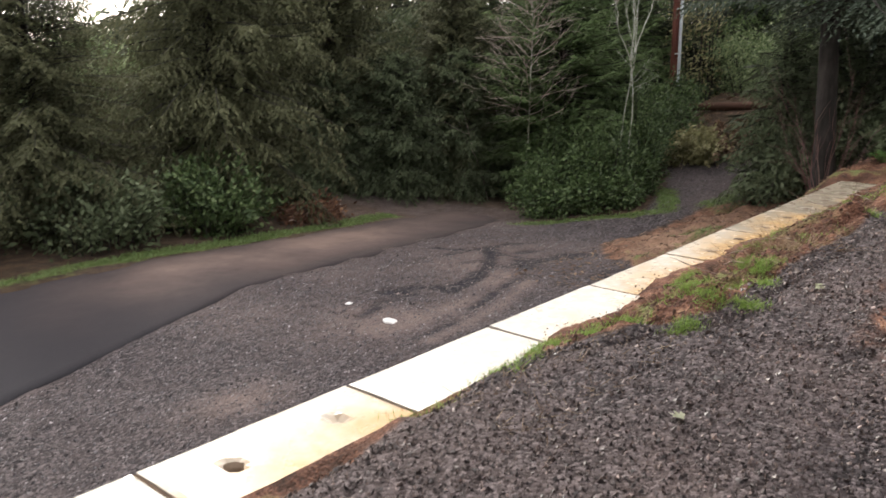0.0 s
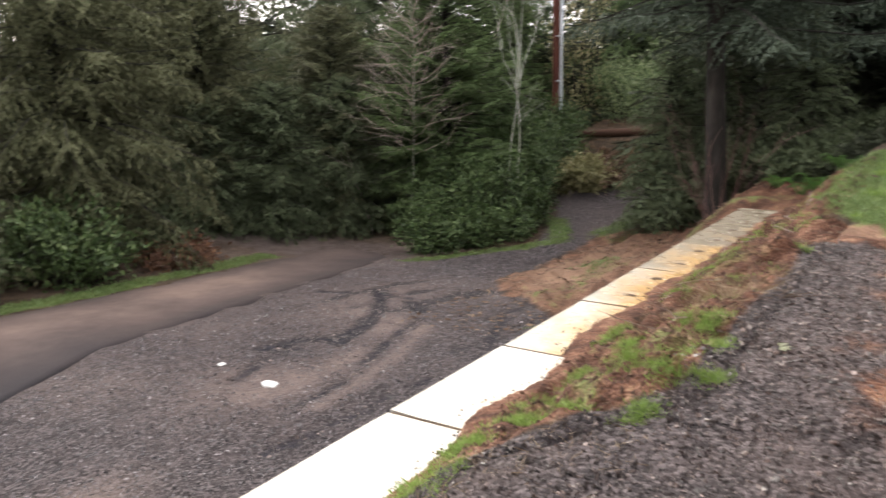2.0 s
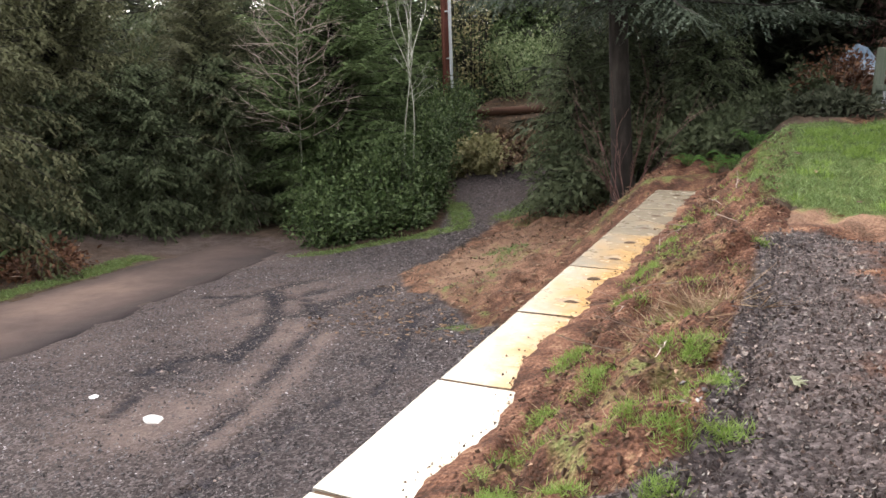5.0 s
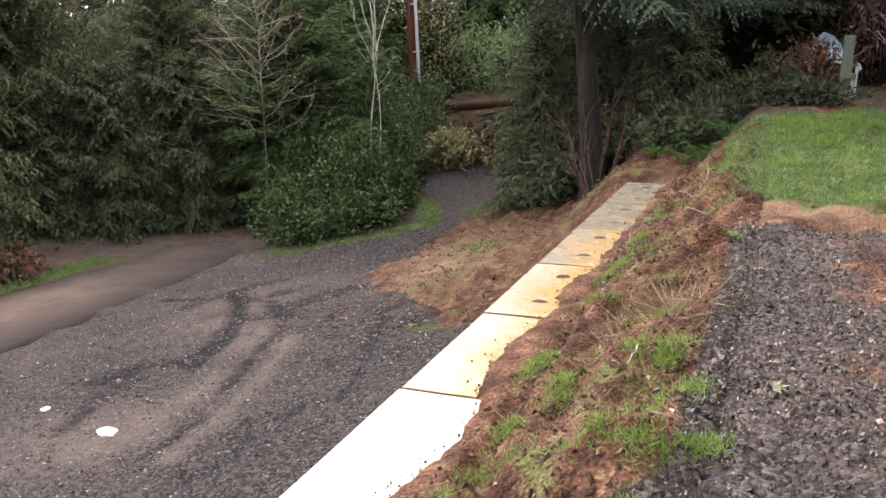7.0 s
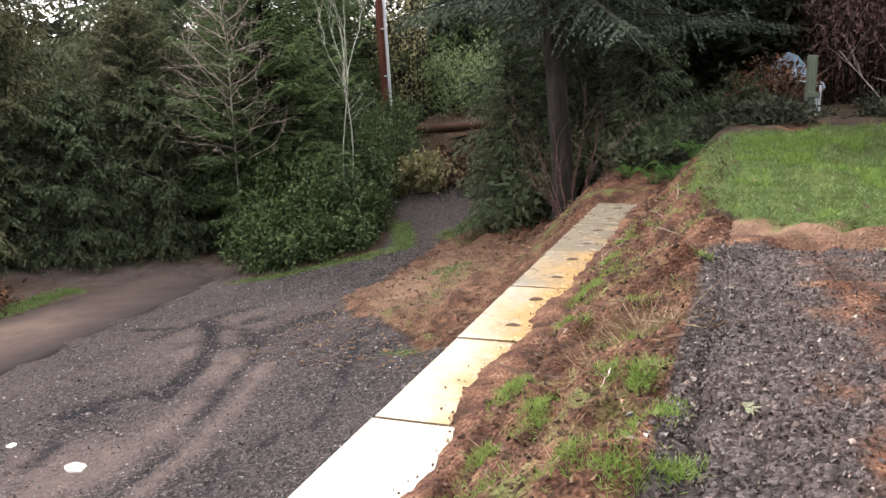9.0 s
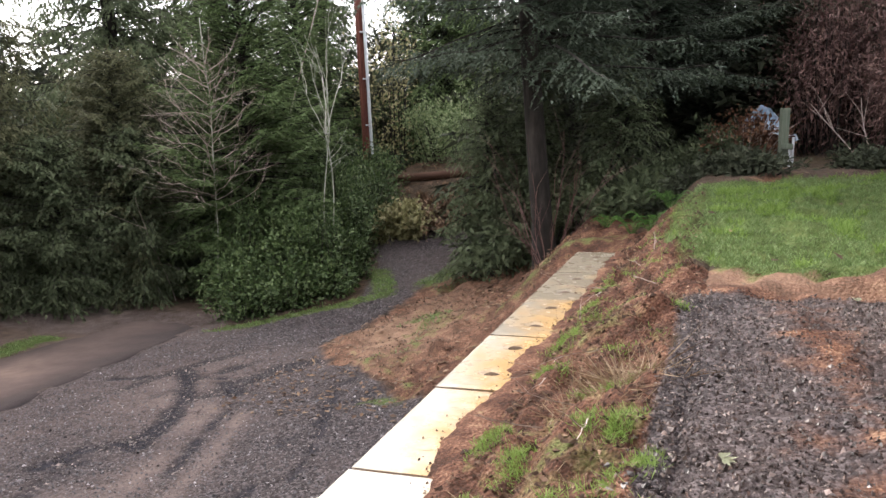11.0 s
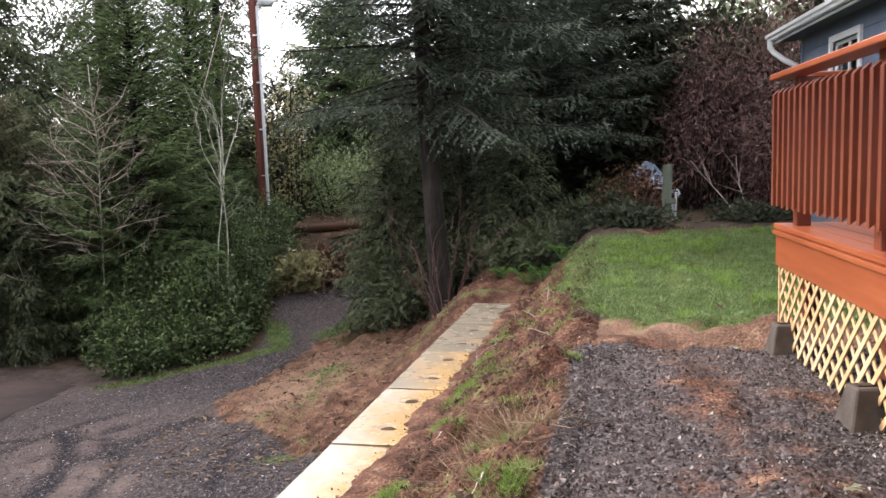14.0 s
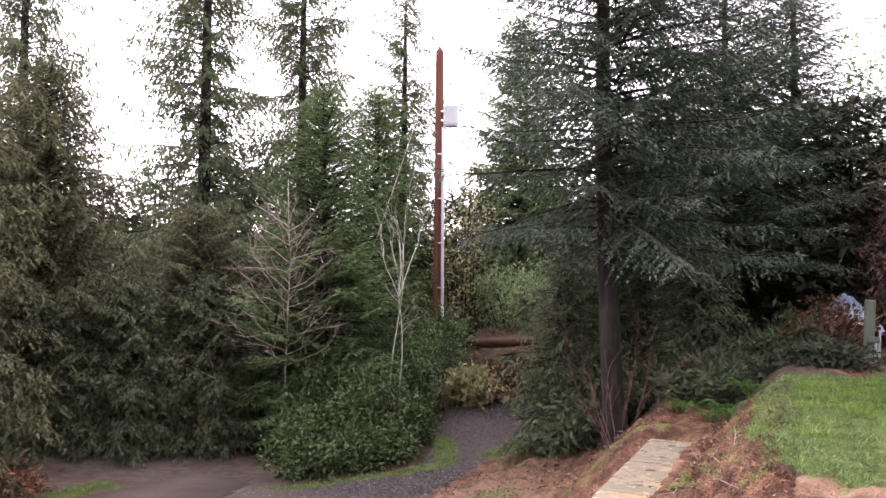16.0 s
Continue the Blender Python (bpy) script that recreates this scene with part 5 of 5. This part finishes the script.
def build_house():
    root = tag(new("house"), "blue-grey sided house corner with white gutter and window", "house")
    root.matrix_world = DKM @ pose(0, 6.2, 0)      # its far corner lies beyond the deck
    x0, L, ze = 1.86, 17.0, 3.25
    # front wall with a real opening
    wy, wz0, wz1, ww = -1.30, 2.30, 2.96, 0.92
    y_a, y_b = wy, wy - ww
    segs = [((x0 + 0.08, y_a / 2, 1.65), (0.16, -y_a, 3.2)), ((x0 + 0.08, (y_b - L) / 2, 1.65), (0.16, L + y_b, 3.2)),
            ((x0 + 0.08, (y_a + y_b) / 2, (0.05 + wz0) / 2), (0.16, ww, wz0 - 0.05)), ((x0 + 0.08, (y_a + y_b) / 2, (wz1 + 3.25) / 2), (0.16, ww, 3.25 - wz1))]
    part("wall", boxes([(c, s, 0) for c, s in segs], 0), M_SIDING, root)
    part("wall", boxes([((x0 + 4, -0.08, 1.6), (7.68, 0.16, 3.1), 0), ((x0 + 7.92, -L / 2, 1.6), (0.16, L, 3.1), 0), ((x0 + 4, -L + 0.08, 1.6), (7.68, 0.16, 3.1), 0)], 0), M_SIDING, root)
    for k in range(19):
        z = 0.20 + k * 0.155
        cuts = [(-L, 0.0)]
        if z + 0.15 > wz0 and z < wz1:
            cuts = [(-L, y_b - 0.06), (y_a + 0.06, 0.0)]
        for a, b in cuts:
            bm = boxes([((x0 - 0.008, (a + b) / 2, z + 0.072), (0.014, b - a, 0.148), 0)], 0)
            for v in bm.verts:
                if v.co.z > z + 0.1 and v.co.x < x0 - 0.008:
                    v.co.x += 0.010
            part("siding_board", bm, M_SIDING, root)
    part("corner_board", boxes([((x0 - 0.018, -0.03, 1.65), (0.02, 0.09, 2.95), 0)], 0.002), M_SIDING, root)
    win = tag(new("window"))
    win.parent = root
    fr = 0.075
    cy, cz = (y_a + y_b) / 2, (wz0 + wz1) / 2
    part("frame", boxes([((x0 - 0.03, cy, wz1 + fr / 2), (0.035, ww + 2 * fr, fr), 0), ((x0 - 0.03, cy, wz0 - fr / 2), (0.035, ww + 2 * fr, fr), 0),
                         ((x0 - 0.03, y_a + fr / 2, cz), (0.035, fr, wz1 - wz0), 0), ((x0 - 0.03, y_b - fr / 2, cz), (0.035, fr, wz1 - wz0), 0)], 0.004), M_WHITE, win)
    part("sash", boxes([((x0 + 0.03, cy, wz1 - 0.02), (0.03, ww, 0.04), 0), ((x0 + 0.03, cy, wz0 + 0.02), (0.03, ww, 0.04), 0), ((x0 + 0.03, y_a - 0.02, cz), (0.03, 0.04, wz1 - wz0 - 0.08), 0),
                        ((x0 + 0.03, y_b + 0.02, cz), (0.03, 0.04, wz1 - wz0 - 0.08), 0), ((x0 + 0.03, cy, cz), (0.03, 0.03, wz1 - wz0 - 0.08), 0)], 0.003), M_WHITE, win)
    gl = part("pane", boxes([((x0 + 0.03, cy, cz), (0.004, ww - 0.08, wz1 - wz0 - 0.08), 0)], 0), M_GLASS, win)
    gl.visible_shadow = False
    part("inner_wall", boxes([((x0 + 2.6, -3.0, 1.7), (0.1, 5.5, 2.9), 0), ((x0 + 1.4, -5.6, 1.7), (2.4, 0.1, 2.9), 0), ((x0 + 1.4, -3.0, 3.1), (2.4, 5.5, 0.08), 0), ((x0 + 1.4, -3.0, 0.9), (2.4, 5.5, 0.08), 0)], 0), M_DARKROOM, root)
    # roof
    bm = bmesh.new()
    oh, rise = 0.30, 0.36
    a = [bm.verts.new(v) for v in ((x0 - oh, 0.35, ze), (x0 - oh, -L - 0.3, ze), (x0 + 4, -L - 0.3, ze + rise * (4 + oh)), (x0 + 4, 0.35, ze + rise * (4 + oh)), (x0 + 8 + oh, -L - 0.3, ze), (x0 + 8 + oh, 0.35, ze))]
    bm.faces.new((a[0], a[1], a[2], a[3]))
    bm.faces.new((a[3], a[2], a[4], a[5]))
    bmesh.ops.recalc_face_normals(bm, faces=bm.faces[:])
    bmesh.ops.solidify(bm, geom=bm.faces[:], thickness=-0.09)
    part("roof", bm, M_ROOF, root)
    bm = bmesh.new()
    for y0 in (-0.10, -L + 0.10):
        v = [bm.verts.new(q) for q in ((x0 + 0.1, y0, 3.14), (x0 + 7.9, y0, 3.14), (x0 + 4, y0, 3.14 + rise * 3.9))]
        bm.faces.new(v)
    bmesh.ops.solidify(bm, geom=bm.faces[:], thickness=0.08)
    part("gable", bm, M_SIDING, root)
    part("soffit", boxes([((x0 - oh / 2 - 0.03, -L / 2 + 0.02, ze - 0.05), (oh - 0.02, L + 0.6, 0.02), 0)], 0), M_SOFFIT, root)
    part("fascia", boxes([((x0 - oh - 0.005, -L / 2 + 0.02, ze - 0.02), (0.025, L + 0.62, 0.13), 0)], 0.003), M_WHITE, root)
    # gutter: a K-shaped trough
    prof = [(0.0, 0.045), (0.0, -0.06), (-0.07, -0.06), (-0.085, -0.02), (-0.115, 0.0), (-0.125, 0.045), (-0.118, 0.045), (-0.108, 0.004), (-0.08, -0.014), (-0.066, -0.053), (-0.006, -0.053), (-0.006, 0.045)]
    bm = bmesh.new()
    rows = []
    for y in (0.36, -L - 0.3):
        rows.append([bm.verts.new((x0 - oh - 0.02 + 0.8 * px, y, ze + 0.8 * pz)) for px, pz in prof])
    m = len(prof)
    for i in range(m):
        bm.faces.new((rows[0][i], rows[0][(i + 1) % m], rows[1][(i + 1) % m], rows[1][i]))
    bm.faces.new(rows[0][::-1])
    part("gutter", bm, M_WHITE, root, "white aluminium gutter")
    P = [(x0 - oh - 0.085, 0.18, ze - 0.06), (x0 - oh - 0.085, 0.18, ze - 0.14), (x0 - oh - 0.04, 0.15, ze - 0.22), (x0 - 0.22, 0.04, ze - 0.34), (x0 - 0.09, -0.02, ze - 0.42), (x0 - 0.06, -0.05, ze - 0.52), (x0 - 0.06, -0.05, 0.62)]
    part_me("downspout", mesh_np("downspout", *tube(P, np.full(len(P), 0.038), 10), M_WHITE, smooth=True), root, "white downspout with a bent elbow")


# ---- loose cover, scattered ----
def tufts(name, label, category, xy, n, h, w, material, seed, lean=0.6, kind="stuff"):
    r = np.random.default_rng(seed)
    x, y = xy
    b = np.stack([x, y, ground_height(x, y) + bump_height(x, y) - 0.006], 1)
    b = np.repeat(b, n, 0) + np.concatenate([r.normal(0, 0.018, (len(b) * n, 2)), np.zeros((len(b) * n, 1))], 1)
    m = len(b)
    wy = unit(np.concatenate([r.normal(0, lean, (m, 2)), np.ones((m, 1))], 1))
    V, F = kites(b, wy, unit(r.normal(0, 1, (m, 3))), h * (0.5 + r.random(m)), np.full(m, w))
    return tag(part_me(name, mesh_np(name, V, F, material)), label, category, kind=kind)


def scatter_grass():
    r = np.random.default_rng(8)
    n = 60000
    x, y = -2.1 + 6.4 * r.random(n), 7.6 + 7.9 * r.random(n) ** 1.25
    keep = masks(x, y)[2] * (0.25 + 0.9 * rnoise(x, y, 0.35, 15) + 0.45 * rnoise(x, y, 0.10, 16)) > 0.42 + 0.25 * r.random(n)
    tufts("lawn_grass", "short mossy green grass of the lawn", "grass", (x[keep][:16000], y[keep][:16000]), 3, 0.052, 0.0075, M_GRASS, 9, 0.8)
    spots = [(-1.79, 5.03, 0.07, 70), (-1.94, 5.07, 0.06, 35), (-2.47, 5.42, 0.12, 130), (-2.25, 5.10, 0.12, 130), (-2.40, 6.36, 0.08, 70), (-1.79, 4.59, 0.09, 90), (-1.67, 4.70, 0.06, 40),
             (-2.28, 4.46, 0.10, 90), (-1.77, 4.17, 0.09, 90), (-1.93, 4.22, 0.08, 50), (-1.61, 4.30, 0.09, 70), (-1.93, 4.55, 0.07, 50), (-2.46, 7.08, 0.10, 110), (-2.46, 7.45, 0.09, 70), (-2.44, 9.0, 0.12, 110), (-2.15, 9.55, 0.12, 60),
             (-1.80, 5.85, 0.05, 20), (-2.05, 5.87, 0.08, 40), (-1.69, 7.0, 0.06, 25), (-2.35, 3.95, 0.11, 120), (-2.42, 3.55, 0.10, 110), (-2.45, 3.15, 0.12, 110), (-2.47, 2.6, 0.10, 80), (-2.1, 3.8, 0.12, 120), (-1.75, 3.85, 0.08, 60),
             (-2.44, 4.85, 0.07, 50), (-2.45, 8.2, 0.09, 60), (-2.2, 10.5, 0.16, 70), (-2.0, 11.1, 0.2, 70), (-2.05, 6.6, 0.06, 20)]
    for _ in range(70):
        cy = 2.6 + 8.4 * r.random()
        spots.append((-2.5 + (0.75 if cy > 3.8 else 0.35) * r.random() ** 1.3, cy, 0.03 + 0.05 * r.random(), 6 + int(16 * r.random())))
    X, Y = [], []
    for cx, cy, rad, m in spots:
        m = int(m * 0.75)
        rad *= 0.75
        X.append(cx + r.normal(0, rad * 0.6, m))
        Y.append(cy + r.normal(0, rad * 0.8, m))
    tufts("bank_grass", "fresh green grass tufts on the soil bank", "grass", (np.concatenate(X), np.concatenate(Y)), 7, 0.046, 0.0036, M_TUFT, 10, 0.9)
    n = 16000
    x, y = -1.6 + 3.4 * r.random(n), 7.9 + 5.3 * r.random(n)
    keep = (masks(x, y)[2] > 0.5) & (rnoise(x, y, 0.22, 65) * (0.5 + rnoise(x, y, 0.7, 66)) > 0.68)
    tufts("lawn_clumps", "brighter, longer clumps of grass in the lawn", "grass", (x[keep][:2600], y[keep][:2600]), 5, 0.085, 0.007, M_TUFT, 67, 0.8)
    m = 520
    x, y = -2.45 + 0.8 * r.random(m), 2.5 + 8.5 * r.random(m)
    tufts("bank_straw", "dry straw and dead stems on the soil bank", "dry grass", (x, y), 4, 0.09, 0.003, M_STRAW, 11, 2.4)
    x, y = -1.95 + r.normal(0, 0.13, 60), 5.75 + r.normal(0, 0.12, 60)
    tufts("bank_straw", "clump of long bleached dead grass on the bank", "dry grass", (x, y), 7, 0.24, 0.005, M_STRAW, 12, 2.0)
    n = 26000
    x, y = -13.2 + 8 * r.random(n), 2 + 15 * r.random(n)
    keep = (masks(x, y)[2] > 0.35 + 0.3 * r.random(n)) & (x < XW)
    tufts("verge_grass", "low grass and moss along the lane and the shrubs", "grass", (x[keep], y[keep]), 4, 0.07, 0.010, M_GRASS, 13, 0.9)


def stones(name, label, category, x, y, size, material, seed, lift=0.2, flat=0.5):
    """Angular chips half sunk in the ground: turned, uneven pyramids in one mesh."""
    r = np.random.default_rng(seed)
    n = len(x)
    o = np.array([[1, 0, 0], [0, 1, 0], [-1, 0, 0], [0, -1, 0], [0, 0, 1]], float)
    o[:4, 2] = -0.25
    f = np.array([[0, 1, 4], [1, 2, 4], [2, 3, 4], [3, 0, 4]])
    s = size * (0.5 + r.random((n, 1)) ** 3 * 1.0) * np.concatenate([0.7 + 0.8 * r.random((n, 1)), 0.6 + 0.5 * r.random((n, 1)), flat * (0.6 + 0.7 * r.random((n, 1)))], 1)
    P = o[None] * s[:, None] + r.normal(0, 0.34, (n, 5, 3)) * s[:, None]
    a, t = r.random(n) * 6.28, r.normal(0, 0.35, n)
    ca, sa, ct, st = np.cos(a), np.sin(a), np.cos(t), np.sin(t)
    P = np.stack([P[..., 0], P[..., 1] * ct[:, None] - P[..., 2] * st[:, None], P[..., 1] * st[:, None] + P[..., 2] * ct[:, None]], -1)
    P = np.stack([P[..., 0] * ca[:, None] - P[..., 1] * sa[:, None], P[..., 0] * sa[:, None] + P[..., 1] * ca[:, None], P[..., 2]], -1)
    z = ground_height(x, y) + bump_height(x, y) + s[:, 2] * lift
    P = P + np.stack([x, y, z], 1)[:, None]
    F = (f[None] + 5 * np.arange(n)[:, None, None]).reshape(-1, 3)
    return tag(part_me(name, mesh_np(name, P.reshape(-1, 3), F, material)), label, category, kind="stuff")


def scatter_stones():
    r = np.random.default_rng(21)
    n = 118000
    y = 0.6 + 7.2 * r.random(n) ** 1.1
    x = -2.35 + 3.4 * r.random(n)
    g, s, _ = masks(x, y)
    keep = (g > 0.35 + 0.4 * r.random(n)) & (s < 0.25 + 0.55 * r.random(n))
    stones("pad_gravel", "dark crushed rock chips on the upper pad", "gravel", x[keep][:64000], y[keep][:64000], 0.0072, M_STONE, 22, 0.30, 1.2)
    n = 150000
    y = 1.5 + 16.5 * r.random(n)
    x = -10 + 6.85 * r.random(n)
    g, s, _ = masks(x, y)
    keep = (g > 0.5) & (s < 0.3) & (ruts(x, y) < 0.25) & (drive_dust(x, y) < 0.45 + 0.9 * r.random(n)) & (x > near_edge(y) + 0.1) & (r.random(n) < 1.35 - 0.05 * y + 0.5 * ruts(x, y))
    stones("drive_gravel", "loose grey gravel of the lower drive", "gravel", x[keep][:38000], y[keep][:38000], 0.0105, M_STONE_L, 23, 0.25, 0.9)
    n = 60000
    y, x = 4.5 + 10 * r.random(n), -9 + 5.2 * r.random(n)
    keep = (ruts(x, y) > 0.25) & (masks(x, y)[1] < 0.3)
    stones("rut_gravel", "darker damp gravel churned up in the wheel ruts", "gravel", x[keep][:5000], y[keep][:5000], 0.015, M_STONE, 27)
    n = 9000
    y, x = 3.4 + 8.5 * r.random(n), -2.60 + 1.0 * r.random(n)
    keep = (masks(x, y)[1] > 0.5) & (rnoise(x, y, 0.25, 63) > 0.2)
    x, y = x[keep], y[keep]
    stones("bank_clods", "crumbled red-brown soil clods of the bank", "soil", x, y, 0.013, M_CLOD, 24, 0.0, 1.0)
    n = 9000
    y, x = 8.8 + 5.5 * r.random(n), -7.2 + 4.1 * r.random(n)
    keep = masks(x, y)[1] > 0.5
    stones("mound_clods", "crumbled red-brown soil clods of the mound", "soil", x[keep], y[keep], 0.011, M_CLOD, 25, 0.3, 0.9)
    x = np.concatenate([-1.66 + r.normal(0, 0.06, 60), -1.70 + r.normal(0, 0.06, 30), -0.3 + r.normal(0, 0.3, 30)])
    y = np.concatenate([4.90 + r.normal(0, 0.10, 60), 4.5 + r.normal(0, 0.10, 30), 6.6 + r.normal(0, 0.5, 30)])
    stones("rock_cluster", "larger dark broken rocks at the edge of the pad", "gravel", x, y, 0.013, M_STONE, 28, 0.2, 0.7)
    for k in range(16):
        rr = random.Random(k + 900)
        sx, sy = -2.5 + 0.6 * rr.random(), 3.6 + 6.5 * rr.random()
        out = []
        a_ = rr.random() * 6.28
        branching(700 + k, (0, 0, 0), (math.cos(a_), math.sin(a_), 0.12), 0.22 + 0.3 * rr.random(), 0.0045, 1, out, 0.4, 0.10, 2)
        ob = tag(part_me("stick", mesh_np("stick", *join(out), M_TWIG)), "thin dry broken stick lying on the soil bank", "stick", "sticks on the bank")
        ob.matrix_world = pose(sx, sy, float(ground_height(sx, sy) + bump_height(np.array(sx), np.array(sy))) + 0.012)
    for x, y, s in [(-6.45, 6.36, 0.11), (-7.42, 6.6, 0.07), (-5.7, 4.4, 0.05)]:
        bm = bmesh.new()
        bmesh.ops.create_icosphere(bm, subdivisions=2, radius=1)
        for v in bm.verts:
            v.co *= 1 + 0.25 * noise.noise(v.co * 2 + Vector((x, y, 0)))
        ob = tag(part("pale_stone", bm, M_PALE), "flat pale stone half sunk in the drive", "stone", "pale stones in the drive")
        ob.matrix_world = pose(x, y, gz(x, y) + 0.0, 0, 0, 30 * x)
        ob.scale = (s, s * 0.7, s * 0.22)
    # dead leaves on the pad and blocks
    for x, y, rz in [(-1.40, 4.75, 20), (-1.75, 7.30, 80), (-0.62, 7.42, 140), (-1.35, 3.0, 200), (-0.5, 5.1, 300), (-1.85, 5.95, 10), (-2.0, 4.95, 95)]:
        bm = bmesh.new()
        rr = random.Random(int(x * 100))
        for k in range(5):
            a = radians(-70 + 35 * k)
            L = 0.055 * (1 - 0.12 * abs(k - 2))
            c = Vector((math.cos(a), math.sin(a), 0))
            s_ = Vector((-c.y, c.x, 0)) * L * 0.28
            p = [Vector((0, 0, 0.004)), c * L * 0.5 + s_ + Vector((0, 0, 0.012 * rr.random())), c * L + Vector((0, 0, 0.014 * rr.random())), c * L * 0.5 - s_ + Vector((0, 0, 0.012 * rr.random()))]
            bm.faces.new([bm.verts.new(q) for q in p])
        bmesh.ops.solidify(bm, geom=bm.faces[:], thickness=0.0012)
        ob = tag(part("fallen_leaf", bm, M_PALELEAF if x > -1.7 else M_LITTER), "curled pale fallen leaf lying on the gravel", "leaf", "fallen leaves")
        ob.matrix_world = pose(x, y, float(gz(x, y) + bump_height(np.array(x), np.array(y))) + 0.016, 6, -5, rz)
        ob.scale = (1.15, 1.15, 1.15)
    r = np.random.default_rng(30)
    n = 5200
    x, y = -10.5 + 6.5 * r.random(n), 12 + 13 * r.random(n)
    keep = (masks(x, y)[1] > 0.4) & (r.random(n) < 0.4) | (y > 17.8)
    n2 = 900
    x = np.concatenate([x[keep], -7.0 + 4 * r.random(n2), -1.8 + 4 * r.random(120)])
    y = np.concatenate([y[keep], 9 + 5.5 * r.random(n2), 7.5 + 6 * r.random(120)])
    b = np.stack([x, y, ground_height(x, y) + bump_height(x, y) + 0.012], 1)
    m = len(b)
    w = unit(np.concatenate([r.normal(0, 1, (m, 2)), r.normal(0, 0.2, (m, 1))], 1))
    V, F = kites(b, w, unit(np.array([0, 0, 1.0]) + r.normal(0, 0.3, (m, 3))), 0.06 + 0.05 * r.random(m), np.full(m, 0.045))
    tag(part_me("leaf_litter", mesh_np("leaf_litter", V, F, M_LITTER)), "scattered brown fallen leaves on the soil mound and track", "leaf litter", kind="stuff")


def spill_edge(y):
    """How far the bank's soil has washed over the blocks."""
    e = -2.60 - 0.10 * rnoise(y, 0.3, 0.6, 51) - 0.05 * rnoise(y, 0.7, 0.17, 52) - 0.03 * rnoise(y, 0.9, 0.06, 54)
    return e - 0.10 * np.exp(-((y - 5.75) / 0.5) ** 2) - 0.07 * np.exp(-((y - 7.0) / 0.35) ** 2) + 0.12 * sstep(4.2, 3.2, y)


def build_spill():
    ys, us = np.arange(1.0, YEND, 0.03), np.linspace(0, 1, 16)
    Y, U = np.meshgrid(ys, us, indexing="ij")
    X = spill_edge(Y) - 0.04 + (-2.42 - spill_edge(Y) + 0.04) * U
    q = X - spill_edge(Y)
    Z = -0.020 + 0.040 * sstep(-0.03, 0.16, q) + 0.022 * rnoise(X, Y, 0.09, 53) * sstep(-0.03, 0.03, q) + 0.012 * rnoise(X, Y, 0.035, 55) * sstep(-0.03, 0.03, q) + 0.008 * sstep(-0.02, 0.02, q)
    Z = Z - 0.10 * sstep(-2.56, -2.44, X)
    n, m = X.shape
    i = np.arange(n - 1)[:, None] * m + np.arange(m - 1)[None]
    F = np.stack([i, i + m, i + m + 1, i + 1], -1).reshape(-1, 4)[:, ::-1]
    one, zero = np.ones(n * m), np.zeros(n * m)
    me = mesh_np("soil_spill", np.stack([X, Y, Z], -1).reshape(-1, 3), F, M_GROUND, {"gravel": zero, "soil": one, "moss": 0.25 * rnoise(X, Y, 0.3, 56).ravel(), "dust": zero, "rut": zero}, True)
    tag(part_me("soil_spill", me), "red-brown soil washed over the inner edge of the blocks", "soil", kind="stuff")
    r = np.random.default_rng(57)
    n = 240
    y = 3.2 + 8 * r.random(n)
    x = spill_edge(y) - 0.10 * r.random(n) ** 3
    x = np.where(x > -2.60, -2.62, x)
    P, F = [], []
    o = np.array([[1, 0, -0.3], [0, 1, -0.3], [-1, 0, -0.3], [0, -1, -0.3], [0, 0, 1]], float)
    s = 0.003 + 0.006 * r.random((n, 1, 1)) ** 2
    P = (o[None] + r.normal(0, 0.25, (n, 5, 3))) * s + np.stack([x, y, np.full(n, 0.004)], 1)[:, None]
    f = np.array([[0, 1, 4], [1, 2, 4], [2, 3, 4], [3, 0, 4]])
    F = (f[None] + 5 * np.arange(n)[:, None, None]).reshape(-1, 3)
    tag(part_me("spilled_crumbs", mesh_np("spilled_crumbs", P.reshape(-1, 3), F, M_CLOD)), "dark soil crumbs lying on the blocks", "soil", kind="stuff")


build_ground()
build_bank()
build_spill()
build_road()
build_blocks()
build_deck()
build_house()
build_pole()
build_post_and_timber()
build_conifers()
build_shrubs()
build_bare_trees()
build_ferns()
build_far_thicket()
scatter_grass()
scatter_stones()
